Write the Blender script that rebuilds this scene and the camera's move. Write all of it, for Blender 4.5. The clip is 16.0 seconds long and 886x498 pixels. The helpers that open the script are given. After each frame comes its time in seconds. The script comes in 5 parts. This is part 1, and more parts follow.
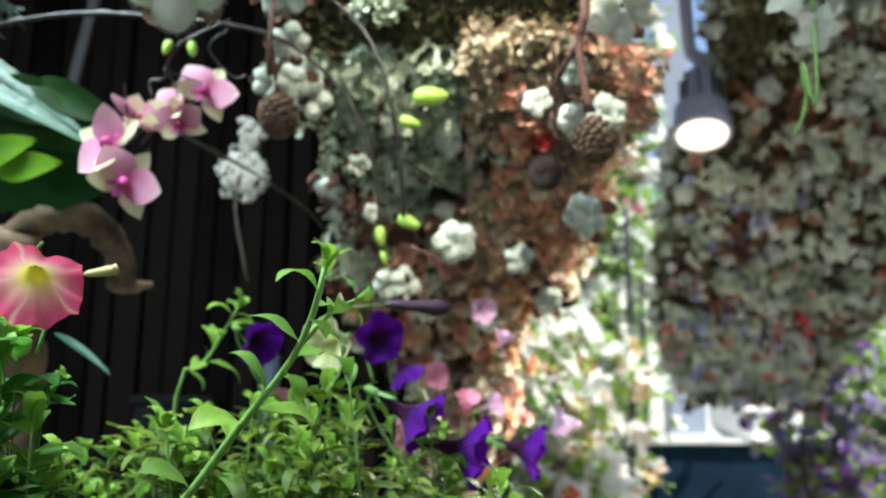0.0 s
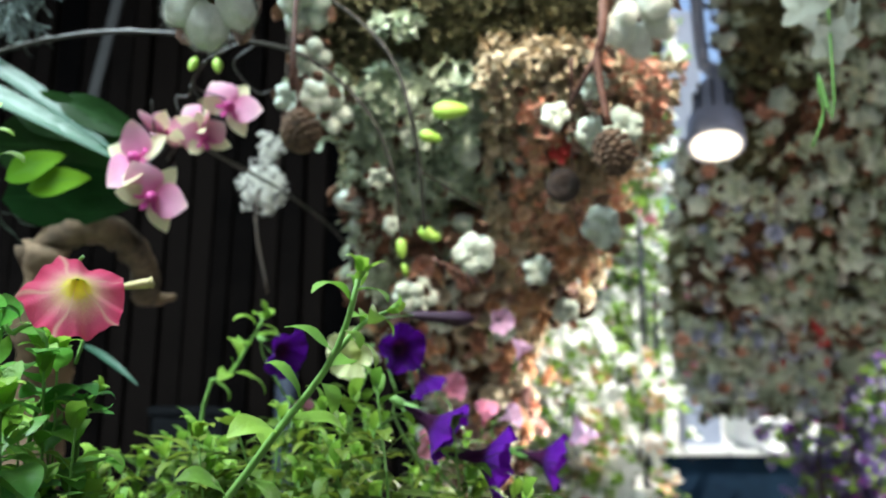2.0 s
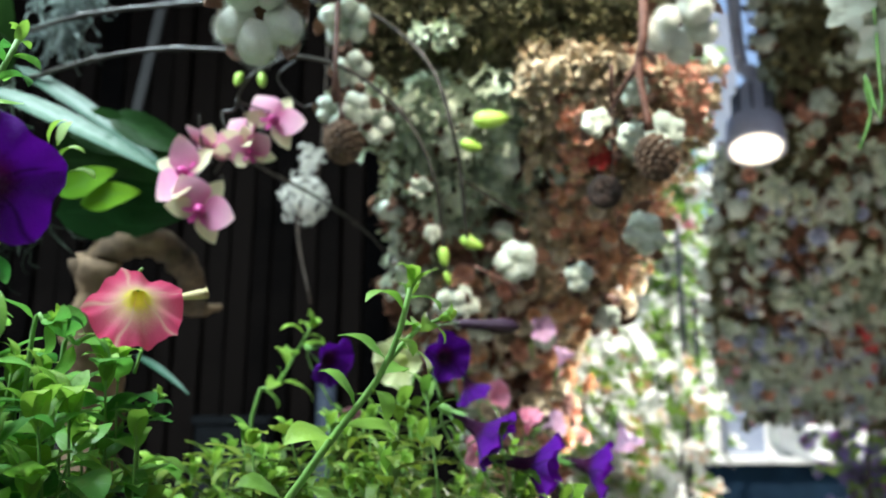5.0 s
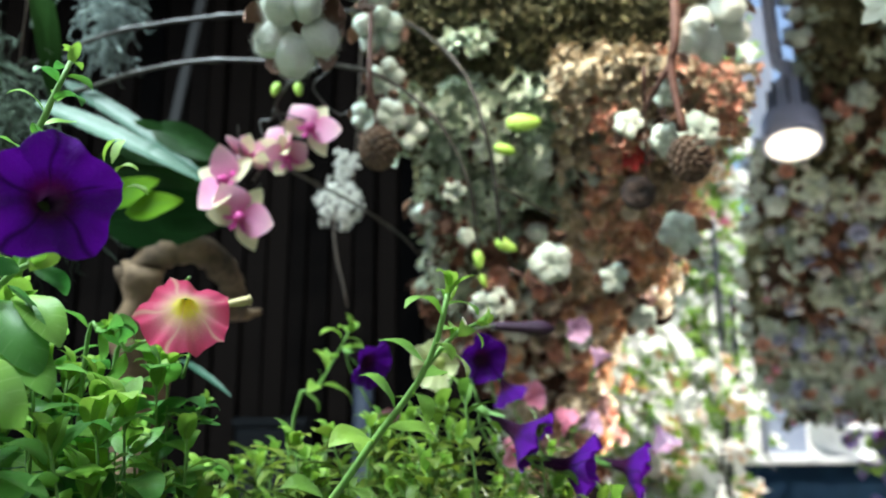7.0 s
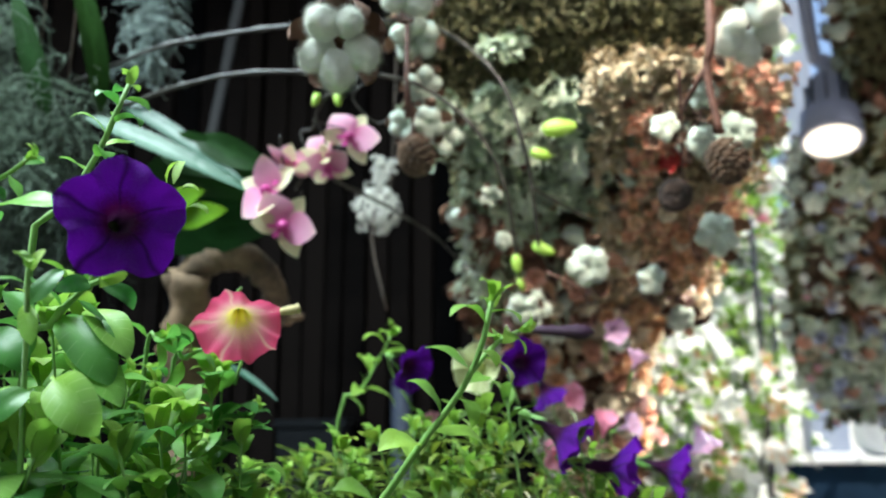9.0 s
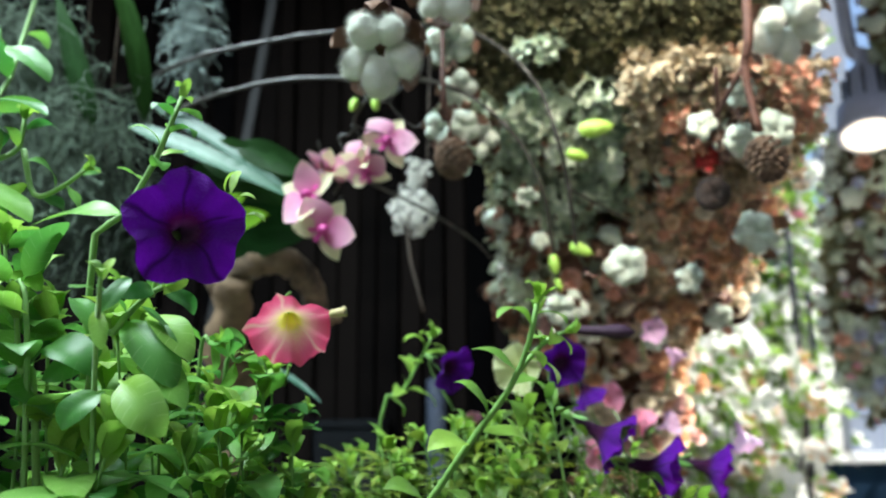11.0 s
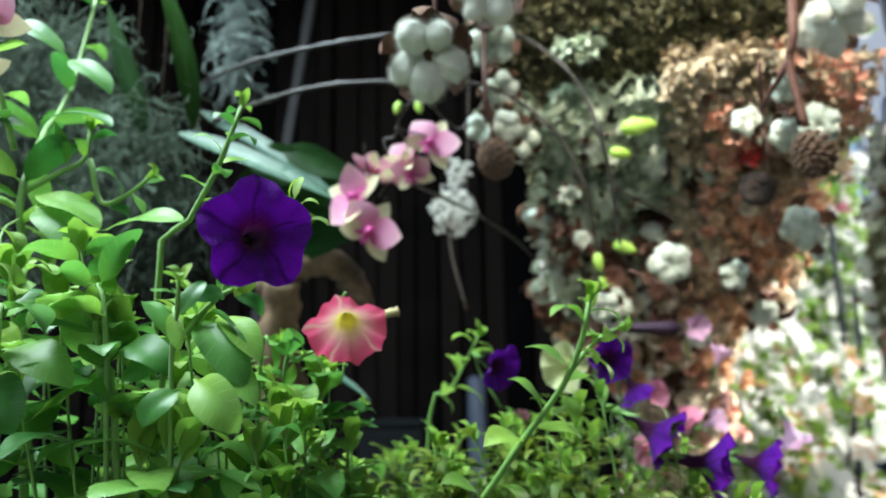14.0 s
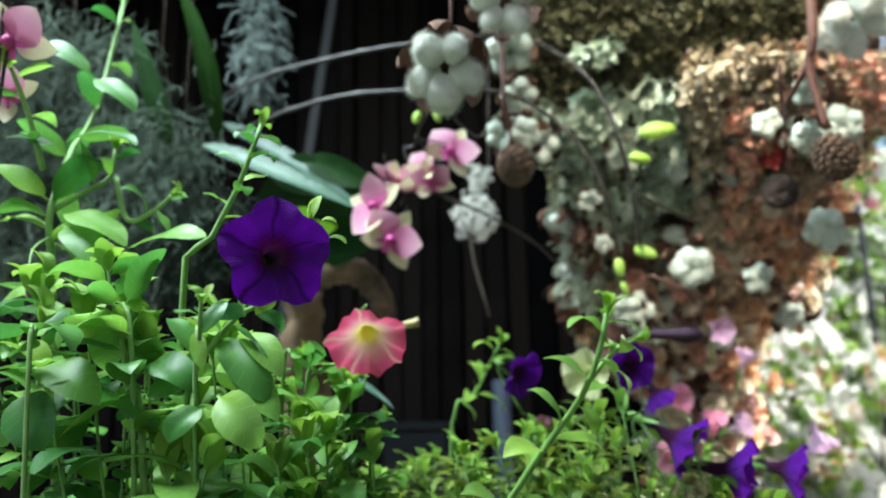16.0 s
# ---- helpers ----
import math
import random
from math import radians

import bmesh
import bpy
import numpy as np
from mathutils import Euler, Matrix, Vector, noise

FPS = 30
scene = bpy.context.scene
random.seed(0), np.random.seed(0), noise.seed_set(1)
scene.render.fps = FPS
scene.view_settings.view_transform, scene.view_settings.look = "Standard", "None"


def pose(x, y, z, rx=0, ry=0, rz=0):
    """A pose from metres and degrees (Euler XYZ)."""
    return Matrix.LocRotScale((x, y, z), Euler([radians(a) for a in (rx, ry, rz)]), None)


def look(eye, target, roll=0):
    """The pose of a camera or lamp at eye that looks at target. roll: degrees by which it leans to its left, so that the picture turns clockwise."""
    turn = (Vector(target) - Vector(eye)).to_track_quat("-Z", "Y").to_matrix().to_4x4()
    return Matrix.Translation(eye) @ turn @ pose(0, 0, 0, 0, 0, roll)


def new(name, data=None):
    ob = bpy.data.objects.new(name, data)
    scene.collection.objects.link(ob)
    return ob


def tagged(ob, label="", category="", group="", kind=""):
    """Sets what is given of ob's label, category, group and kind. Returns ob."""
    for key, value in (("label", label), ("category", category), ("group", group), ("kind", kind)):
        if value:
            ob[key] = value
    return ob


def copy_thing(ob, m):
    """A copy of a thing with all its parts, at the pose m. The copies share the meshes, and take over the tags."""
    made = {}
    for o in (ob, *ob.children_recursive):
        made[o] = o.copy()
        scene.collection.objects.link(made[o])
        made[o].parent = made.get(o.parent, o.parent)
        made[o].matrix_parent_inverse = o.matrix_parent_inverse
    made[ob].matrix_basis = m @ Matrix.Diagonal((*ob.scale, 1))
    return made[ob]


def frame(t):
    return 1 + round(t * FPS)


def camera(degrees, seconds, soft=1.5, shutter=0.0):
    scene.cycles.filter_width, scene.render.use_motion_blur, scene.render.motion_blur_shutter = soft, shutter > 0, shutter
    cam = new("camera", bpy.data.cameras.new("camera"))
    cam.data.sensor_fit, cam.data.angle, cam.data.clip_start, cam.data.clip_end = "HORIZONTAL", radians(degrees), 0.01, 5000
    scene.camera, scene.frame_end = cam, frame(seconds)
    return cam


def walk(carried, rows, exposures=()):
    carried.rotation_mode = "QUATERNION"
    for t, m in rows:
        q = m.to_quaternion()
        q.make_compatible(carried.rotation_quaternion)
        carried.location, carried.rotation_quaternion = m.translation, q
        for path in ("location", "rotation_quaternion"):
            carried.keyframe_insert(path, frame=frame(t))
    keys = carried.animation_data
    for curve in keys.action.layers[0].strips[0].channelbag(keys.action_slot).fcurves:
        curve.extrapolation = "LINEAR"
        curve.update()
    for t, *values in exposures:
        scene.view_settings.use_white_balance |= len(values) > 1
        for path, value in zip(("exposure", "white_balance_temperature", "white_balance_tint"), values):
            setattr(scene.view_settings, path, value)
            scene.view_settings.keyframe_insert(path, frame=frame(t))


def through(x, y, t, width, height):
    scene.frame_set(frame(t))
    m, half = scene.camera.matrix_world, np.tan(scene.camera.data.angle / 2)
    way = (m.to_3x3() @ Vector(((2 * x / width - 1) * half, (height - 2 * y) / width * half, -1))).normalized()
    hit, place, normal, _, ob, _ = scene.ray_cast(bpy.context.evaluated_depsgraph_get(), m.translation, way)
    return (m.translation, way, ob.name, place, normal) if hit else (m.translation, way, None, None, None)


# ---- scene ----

# ---- camera ----
cam = camera(59.0, 16.0, soft=1.9)
cam.data.dof.use_dof = True
cam.data.dof.focus_distance = 0.52
cam.data.dof.aperture_fstop = 5.6
walk(cam, [
    (0.0, pose(0.0299, 0.0323, 1.1025, 100.581, -0.544, -5.966)),
    (0.5, pose(0.0255, 0.0302, 1.1009, 100.848, -0.484, -5.768)),
    (1.0, pose(0.0213, 0.0279, 1.1009, 101.016, -0.511, -5.598)),
    (1.5, pose(0.0178, 0.0232, 1.1004, 101.243, -0.485, -5.385)),
    (2.0, pose(0.0153, 0.0193, 1.1004, 101.399, -0.476, -5.139)),
    (2.5, pose(0.0136, 0.0172, 1.1010, 101.564, -0.483, -4.870)),
    (3.0, pose(0.0118, 0.0161, 1.1003, 101.839, -0.415, -4.476)),
    (3.5, pose(0.0090, 0.0168, 1.0993, 101.975, -0.368, -3.997)),
    (4.0, pose(0.0062, 0.0168, 1.0989, 101.975, -0.365, -3.610)),
    (6.5, pose(0.0013, 0.0039, 1.0996, 102.027, -0.042, -0.602)),
    (7.0, pose(0.0003, -0.0000, 1.1004, 102.020, -0.000, 0.001)),
    (7.5, pose(-0.0008, -0.0045, 1.1012, 102.025, 0.067, 0.702)),
    (8.0, pose(-0.0024, -0.0091, 1.1022, 102.002, 0.126, 1.323)),
    (8.5, pose(-0.0046, -0.0141, 1.1029, 102.013, 0.208, 1.967)),
    (9.0, pose(-0.0070, -0.0189, 1.1041, 102.007, 0.217, 2.529)),
    (11.5, pose(-0.0218, -0.0341, 1.1044, 102.013, 0.471, 5.244)),
    (12.0, pose(-0.0248, -0.0378, 1.1035, 101.984, 0.483, 5.646)),
    (12.5, pose(-0.0276, -0.0408, 1.1027, 101.972, 0.542, 6.111)),
    (13.0, pose(-0.0301, -0.0420, 1.1025, 101.997, 0.580, 6.565)),
    (13.5, pose(-0.0316, -0.0448, 1.1018, 101.988, 0.653, 6.987)),
    (14.0, pose(-0.0313, -0.0470, 1.1028, 101.974, 0.681, 7.464)),
    (14.5, pose(-0.0299, -0.0493, 1.1049, 101.972, 0.737, 7.904)),
    (15.0, pose(-0.0278, -0.0519, 1.1052, 102.108, 0.931, 8.401)),
    (15.5, pose(-0.0256, -0.0542, 1.1081, 102.072, 0.973, 8.863)),
    (16.0, pose(-0.0245, -0.0555, 1.1106, 102.083, 1.046, 9.365)),
], exposures=[(0.0, 0.88), (8.0, 0.9), (16.0, 0.8)])

# ---- light ----
world = bpy.data.worlds.new("world")
scene.world = world
world.use_nodes = True
sky = world.node_tree.nodes.new("ShaderNodeTexSky")
sky.sky_type = "NISHITA"
sky.sun_disc = False
sky.sun_elevation, sky.sun_rotation = radians(43), radians(110.5)
world.node_tree.links.new(sky.outputs[0], world.node_tree.nodes["Background"].inputs[0])
world.node_tree.nodes["Background"].inputs[1].default_value = 0.14

sun = new("sun", bpy.data.lights.new("sun", "SUN"))
sun.data.energy, sun.data.angle, sun.data.color = 5.0, radians(0.6), (1.0, 0.95, 0.86)
sun.matrix_world = look((4.0, -1.5, 4.0), (0, 0, 0))

# daylight through the roof opening over the plants
skylight = new("skylight_glow", bpy.data.lights.new("skylight_glow", "AREA"))
skylight.data.shape, skylight.data.size, skylight.data.size_y = "RECTANGLE", 1.15, 1.15
skylight.data.energy, skylight.data.color = 112, (0.78, 0.94, 1.0)
skylight.matrix_world = look((-1.15, 0.35, 3.06), (-1.15, 0.351, 0))


# soft frontal fill from behind the camera, added as an assumed open shop front
front = new("shop_front_glow", bpy.data.lights.new("shop_front_glow", "AREA"))
front.data.shape, front.data.size, front.data.size_y = "RECTANGLE", 2.6, 1.7
front.data.energy, front.data.color = 5.5, (0.92, 0.98, 1.0)
front.matrix_world = look((-0.3, -2.19, 1.85), (-0.3, 0, 1.85))

# ---- materials ----
def material(name):
    m = bpy.data.materials.new(name)
    m.use_nodes = True
    return m, m.node_tree.nodes, m.node_tree.links, m.node_tree.nodes["Principled BSDF"]


def mottled(name, a, b, scale=20.0, rough=0.7, bump=0.3, fine=120.0, spread=0.35, metal=0.0, through=0.0, hue=0.0, sheen=0.0):
    """Two colours mixed by noise at two scales, with bump; each object or piece shifts a little."""
    m, n, l, p = material(name)
    co = n.new("ShaderNodeTexCoord")
    t1, t2 = n.new("ShaderNodeTexNoise"), n.new("ShaderNodeTexNoise")
    t1.inputs["Scale"].default_value, t1.inputs["Detail"].default_value = scale, 5
    t2.inputs["Scale"].default_value, t2.inputs["Detail"].default_value = fine, 3
    add = n.new("ShaderNodeMath")
    add.operation = "MULTIPLY_ADD"
    add.inputs[1].default_value = 0.4
    info, geo = n.new("ShaderNodeObjectInfo"), n.new("ShaderNodeNewGeometry")
    var = n.new("ShaderNodeMath")
    var.operation = "ADD"
    l.new(info.outputs["Random"], var.inputs[0])
    l.new(geo.outputs["Random Per Island"], var.inputs[1])
    var2 = n.new("ShaderNodeMath")
    var2.operation = "MULTIPLY_ADD"
    var2.inputs[1].default_value, var2.inputs[2].default_value = spread, -spread
    l.new(var.outputs[0], var2.inputs[0])
    for t in (t1, t2):
        l.new(co.outputs["Object"], t.inputs["Vector"])
    l.new(t2.outputs[0], add.inputs[0])
    l.new(t1.outputs[0], add.inputs[2])
    s = n.new("ShaderNodeMath")
    s.operation = "ADD"
    l.new(add.outputs[0], s.inputs[0])
    l.new(var2.outputs[0], s.inputs[1])
    ramp = n.new("ShaderNodeValToRGB")
    ramp.color_ramp.elements[0].position, ramp.color_ramp.elements[1].position = 0.4, 1.0
    ramp.color_ramp.elements[0].color, ramp.color_ramp.elements[1].color = (*a, 1), (*b, 1)
    l.new(s.outputs[0], ramp.inputs[0])
    colour = ramp.outputs[0]
    if hue:
        hs, mul = n.new("ShaderNodeHueSaturation"), n.new("ShaderNodeMath")
        mul.operation = "MULTIPLY_ADD"
        mul.inputs[1].default_value, mul.inputs[2].default_value = hue, 0.5 - hue
        l.new(var.outputs[0], mul.inputs[0])
        l.new(mul.outputs[0], hs.inputs["Hue"])
        l.new(colour, hs.inputs["Color"])
        colour = hs.outputs[0]
    l.new(colour, p.inputs["Base Color"])
    p.inputs["Roughness"].default_value, p.inputs["Metallic"].default_value = rough, metal
    p.inputs["Sheen Weight"].default_value = sheen
    if bump:
        bp = n.new("ShaderNodeBump")
        bp.inputs["Strength"].default_value, bp.inputs["Distance"].default_value = bump, 0.004
        l.new(add.outputs[0], bp.inputs["Height"])
        l.new(bp.outputs[0], p.inputs["Normal"])
    if through:
        tr, mix = n.new("ShaderNodeBsdfTranslucent"), n.new("ShaderNodeMixShader")
        l.new(colour, tr.inputs[0])
        mix.inputs[0].default_value = through
        l.new(p.outputs[0], mix.inputs[1])
        l.new(tr.outputs[0], mix.inputs[2])
        l.new(mix.outputs[0], n["Material Output"].inputs[0])
    return m


def veined(name, stops, vein=None, vein_width=0.06, rough=0.5, through=0.35, sheen=0.2, spread=0.25, relief=0.3):
    """A petal or leaf: colours along the 'along' attribute, dark or pale veins at whole numbers of 'across'."""
    m, n, l, p = material(name)
    al, ac = n.new("ShaderNodeAttribute"), n.new("ShaderNodeAttribute")
    al.attribute_name, ac.attribute_name = "along", "across"
    noise_t, co = n.new("ShaderNodeTexNoise"), n.new("ShaderNodeTexCoord")
    noise_t.inputs["Scale"].default_value, noise_t.inputs["Detail"].default_value = 26, 6
    l.new(co.outputs["Object"], noise_t.inputs["Vector"])
    j = n.new("ShaderNodeMath")
    j.operation = "MULTIPLY_ADD"
    j.inputs[1].default_value = 0.16
    l.new(noise_t.outputs[0], j.inputs[0])
    l.new(al.outputs["Fac"], j.inputs[2])
    k = n.new("ShaderNodeMath")
    k.operation = "SUBTRACT"
    k.inputs[1].default_value = 0.08
    l.new(j.outputs[0], k.inputs[0])
    ramp = n.new("ShaderNodeValToRGB")
    el = ramp.color_ramp.elements
    while len(el) < len(stops):
        el.new(0.5)
    for e, (pos, colr) in zip(el, stops):
        e.position, e.color = pos, (*colr, 1)
    l.new(k.outputs[0], ramp.inputs[0])
    colour = ramp.outputs[0]
    if vein:
        pp = n.new("ShaderNodeMath")
        pp.operation = "PINGPONG"
        pp.inputs[1].default_value = 0.5
        l.new(ac.outputs["Fac"], pp.inputs[0])
        mr = n.new("ShaderNodeMapRange")
        mr.inputs["From Min"].default_value, mr.inputs["From Max"].default_value = 0.0, vein_width
        mr.inputs["To Min"].default_value, mr.inputs["To Max"].default_value = 0.75, 0.0
        l.new(pp.outputs[0], mr.inputs["Value"])
        mx = n.new("ShaderNodeMix")
        mx.data_type = "RGBA"
        mx.inputs[7].default_value = (*vein, 1)
        l.new(mr.outputs[0], mx.inputs[0])
        l.new(colour, mx.inputs[6])
        colour = mx.outputs[2]
    info, hs, mm = n.new("ShaderNodeObjectInfo"), n.new("ShaderNodeHueSaturation"), n.new("ShaderNodeMath")
    mm.operation = "MULTIPLY_ADD"
    mm.inputs[1].default_value, mm.inputs[2].default_value = spread * 2, 1 - spread
    l.new(info.outputs["Random"], mm.inputs[0])
    l.new(mm.outputs[0], hs.inputs["Value"])
    hh = n.new("ShaderNodeMath")
    hh.operation = "MULTIPLY_ADD"
    hh.inputs[1].default_value, hh.inputs[2].default_value = -0.12 * spread, 0.5 + 0.06 * spread
    l.new(info.outputs["Random"], hh.inputs[0])
    l.new(hh.outputs[0], hs.inputs["Hue"])
    l.new(colour, hs.inputs["Color"])
    colour = hs.outputs[0]
    l.new(colour, p.inputs["Base Color"])
    p.inputs["Roughness"].default_value = rough
    p.inputs["Sheen Weight"].default_value = sheen
    bp = n.new("ShaderNodeBump")
    bp.inputs["Strength"].default_value, bp.inputs["Distance"].default_value = relief, 0.006
    l.new(noise_t.outputs[0], bp.inputs["Height"])
    l.new(bp.outputs[0], p.inputs["Normal"])
    tr, mix = n.new("ShaderNodeBsdfTranslucent"), n.new("ShaderNodeMixShader")
    l.new(colour, tr.inputs[0])
    mix.inputs[0].default_value = through
    l.new(p.outputs[0], mix.inputs[1])
    l.new(tr.outputs[0], mix.inputs[2])
    l.new(mix.outputs[0], n["Material Output"].inputs[0])
    return m


LEAF = veined("petunia_leaf", [(0.0, (0.17, 0.40, 0.045)), (0.5, (0.115, 0.33, 0.05)), (1.0, (0.15, 0.40, 0.07))],
              vein=(0.26, 0.48, 0.15), vein_width=0.05, rough=0.43, through=0.42, spread=0.55, sheen=0.05, relief=0.07)
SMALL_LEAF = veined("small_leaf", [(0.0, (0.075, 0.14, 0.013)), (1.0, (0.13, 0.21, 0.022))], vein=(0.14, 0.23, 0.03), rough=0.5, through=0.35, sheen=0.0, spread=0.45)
YOUNG_LEAF = veined("young_leaf", [(0.0, (0.20, 0.40, 0.045)), (1.0, (0.25, 0.46, 0.06))], vein=(0.28, 0.48, 0.10), rough=0.5, through=0.4, sheen=0.05)
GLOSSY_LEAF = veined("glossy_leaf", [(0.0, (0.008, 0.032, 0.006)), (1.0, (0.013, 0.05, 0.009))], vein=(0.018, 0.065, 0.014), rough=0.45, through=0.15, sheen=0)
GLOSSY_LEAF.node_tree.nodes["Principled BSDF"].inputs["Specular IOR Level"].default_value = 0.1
BLADE_LEAF = veined("blade_leaf", [(0.0, (0.025, 0.08, 0.045)), (1.0, (0.04, 0.11, 0.065))], vein=(0.06, 0.14, 0.09), rough=0.38, through=0.08, sheen=0)
BLADE_LEAF.node_tree.nodes["Principled BSDF"].inputs["Specular IOR Level"].default_value = 0.26
STEM = mottled("green_stem", (0.10, 0.25, 0.04), (0.18, 0.36, 0.07), 60, 0.6, 0.2, sheen=0.15)
PURPLE = veined("purple_petal", [(0.0, (0.05, 0.02, 0.05)), (0.40, (0.045, 0.0, 0.035)), (0.48, (0.05, 0.0, 0.10)), (0.58, (0.085, 0.002, 0.24)), (1.0, (0.125, 0.003, 0.34))],
                vein=(0.010, 0.0, 0.025), vein_width=0.07, rough=0.8, through=0.2, sheen=0.05, spread=0.04, relief=0.7)
PURPLE.node_tree.nodes["Principled BSDF"].inputs["Specular IOR Level"].default_value = 0.15
PINK = veined("pink_petal", [(0.0, (0.85, 0.72, 0.08)), (0.38, (0.90, 0.74, 0.14)), (0.46, (0.90, 0.58, 0.36)), (0.60, (0.88, 0.34, 0.38)), (0.78, (0.84, 0.14, 0.27)), (1.0, (0.82, 0.08, 0.21))],
              vein=(0.9, 0.56, 0.44), vein_width=0.07, rough=0.6, through=0.3, spread=0.05)
ROSE = veined("rose_petal", [(0.0, (0.68, 0.22, 0.34)), (1.0, (0.78, 0.32, 0.46))], rough=0.6, through=0.35, spread=0.12)
LILAC = veined("lilac_petal", [(0.0, (0.5, 0.34, 0.5)), (0.5, (0.62, 0.40, 0.60)), (1.0, (0.64, 0.44, 0.64))], vein=(0.45, 0.2, 0.5), rough=0.6, through=0.35, spread=0.12)
CREAM = veined("cream_petal", [(0.0, (0.5, 0.55, 0.15)), (1.0, (0.68, 0.70, 0.38))], vein=(0.5, 0.55, 0.2), rough=0.6, through=0.35, spread=0.05)
ORCHID = veined("orchid_petal", [(0.0, (0.60, 0.10, 0.30)), (0.35, (0.68, 0.26, 0.42)), (0.75, (0.70, 0.36, 0.47)), (1.0, (0.72, 0.52, 0.46))],
                vein=(0.72, 0.24, 0.46), vein_width=0.1, rough=0.5, through=0.25, spread=0.1)
ORCHID_PALE = veined("orchid_sepal", [(0.0, (0.62, 0.3, 0.38)), (0.4, (0.70, 0.62, 0.40)), (1.0, (0.72, 0.70, 0.42))], vein=(0.68, 0.42, 0.44), vein_width=0.08, rough=0.5, through=0.25, spread=0.1)
MAGENTA = mottled("magenta_lip", (0.45, 0.03, 0.22), (0.62, 0.08, 0.32), 60, 0.5, 0.2, through=0.15)
WHITE_PETAL = mottled("white_petal", (0.42, 0.48, 0.40), (0.60, 0.64, 0.55), 60, 0.6, 0.2, through=0.3)
THROAT = mottled("yellow_throat", (0.7, 0.55, 0.05), (0.8, 0.65, 0.2), 80, 0.6, 0.2)
BUD = mottled("green_bud", (0.28, 0.48, 0.05), (0.42, 0.62, 0.12), 40, 0.4, 0.15, through=0.2)
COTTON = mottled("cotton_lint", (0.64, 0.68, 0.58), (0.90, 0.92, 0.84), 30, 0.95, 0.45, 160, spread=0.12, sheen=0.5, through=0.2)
# shade on the farther bolls is put into this duller mint lint
SHADECOTTON = mottled("aged_cotton_lint", (0.40, 0.48, 0.40), (0.70, 0.77, 0.66), 4, 0.95, 0.45, 24, spread=0.35, sheen=0.3, through=0.15)
HUSK = mottled("brown_husk", (0.06, 0.025, 0.012), (0.20, 0.09, 0.045), 50, 0.7, 0.5)
CONE = mottled("cone_scale", (0.05, 0.030, 0.018), (0.22, 0.14, 0.09), 45, 0.75, 0.5, spread=0.5)
TWIG = mottled("dark_twig", (0.025, 0.018, 0.012), (0.09, 0.06, 0.04), 60, 0.7, 0.6)
REDTWIG = mottled("reddish_twig", (0.05, 0.02, 0.015), (0.14, 0.06, 0.04), 60, 0.65, 0.6)
SPIKE = mottled("orchid_spike", (0.008, 0.008, 0.006), (0.030, 0.027, 0.018), 50, 0.4, 0.3)
CORE = mottled("dried_stems", (0.02, 0.014, 0.008), (0.10, 0.065, 0.035), 25, 0.9, 0.8)
MOSS = mottled("olive_moss", (0.055, 0.054, 0.022), (0.22, 0.21, 0.10), 14, 0.9, 0.5, spread=0.5)
LICHEN = mottled("pale_lichen", (0.28, 0.35, 0.25), (0.58, 0.66, 0.50), 14, 0.9, 0.5, spread=0.4)
AMBER = mottled("amber_dried_flower", (0.66, 0.43, 0.24), (0.90, 0.70, 0.48), 12, 0.85, 0.5, spread=0.5)
RUST = mottled("rust_dried_flower", (0.54, 0.25, 0.16), (0.80, 0.49, 0.37), 12, 0.8, 0.5, spread=0.5)
BROWN = mottled("brown_dried_leaf", (0.08, 0.035, 0.02), (0.26, 0.12, 0.07), 25, 0.8, 0.5, spread=0.5)
CREAMROSE = mottled("cream_dried_rose", (0.62, 0.54, 0.40), (0.86, 0.80, 0.66), 25, 0.8, 0.4, spread=0.4, through=0.25)
PEACH = mottled("peach_dried_rose", (0.62, 0.34, 0.18), (0.84, 0.58, 0.40), 25, 0.8, 0.4, spread=0.4, through=0.25)
PALE_PINK = mottled("dusty_pink_flower", (0.50, 0.30, 0.28), (0.72, 0.52, 0.48), 25, 0.8, 0.4, spread=0.4)
STATICE = mottled("white_statice", (0.74, 0.74, 0.68), (0.9, 0.9, 0.84), 40, 0.9, 0.4, through=0.15)
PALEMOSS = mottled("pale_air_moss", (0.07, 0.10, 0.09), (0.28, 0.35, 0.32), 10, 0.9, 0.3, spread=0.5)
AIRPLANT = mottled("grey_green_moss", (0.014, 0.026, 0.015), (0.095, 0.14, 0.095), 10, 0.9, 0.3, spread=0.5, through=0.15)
DRIFT = mottled("driftwood", (0.03, 0.02, 0.011), (0.25, 0.165, 0.095), 18, 0.8, 0.9, 90)
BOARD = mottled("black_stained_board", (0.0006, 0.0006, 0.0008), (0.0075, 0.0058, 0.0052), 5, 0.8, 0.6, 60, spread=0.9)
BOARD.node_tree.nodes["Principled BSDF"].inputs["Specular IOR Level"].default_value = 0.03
GREYBOARD = mottled("weathered_board", (0.004, 0.004, 0.005), (0.013, 0.013, 0.015), 8, 0.7, 0.6, 60)
METAL = mottled("pale_blue_metal", (0.15, 0.18, 0.25), (0.23, 0.27, 0.35), 6, 0.5, 0.1, 60)
POSTMETAL = mottled("slate_blue_metal", (0.04, 0.055, 0.09), (0.075, 0.095, 0.14), 6, 0.6, 0.1, 60)
BINSLATE = mottled("dark_slate_plastic", (0.003, 0.0038, 0.005), (0.008, 0.010, 0.012), 6, 0.8, 0.1, 60)
BINSLATE.node_tree.nodes["Principled BSDF"].inputs["Specular IOR Level"].default_value = 0.1
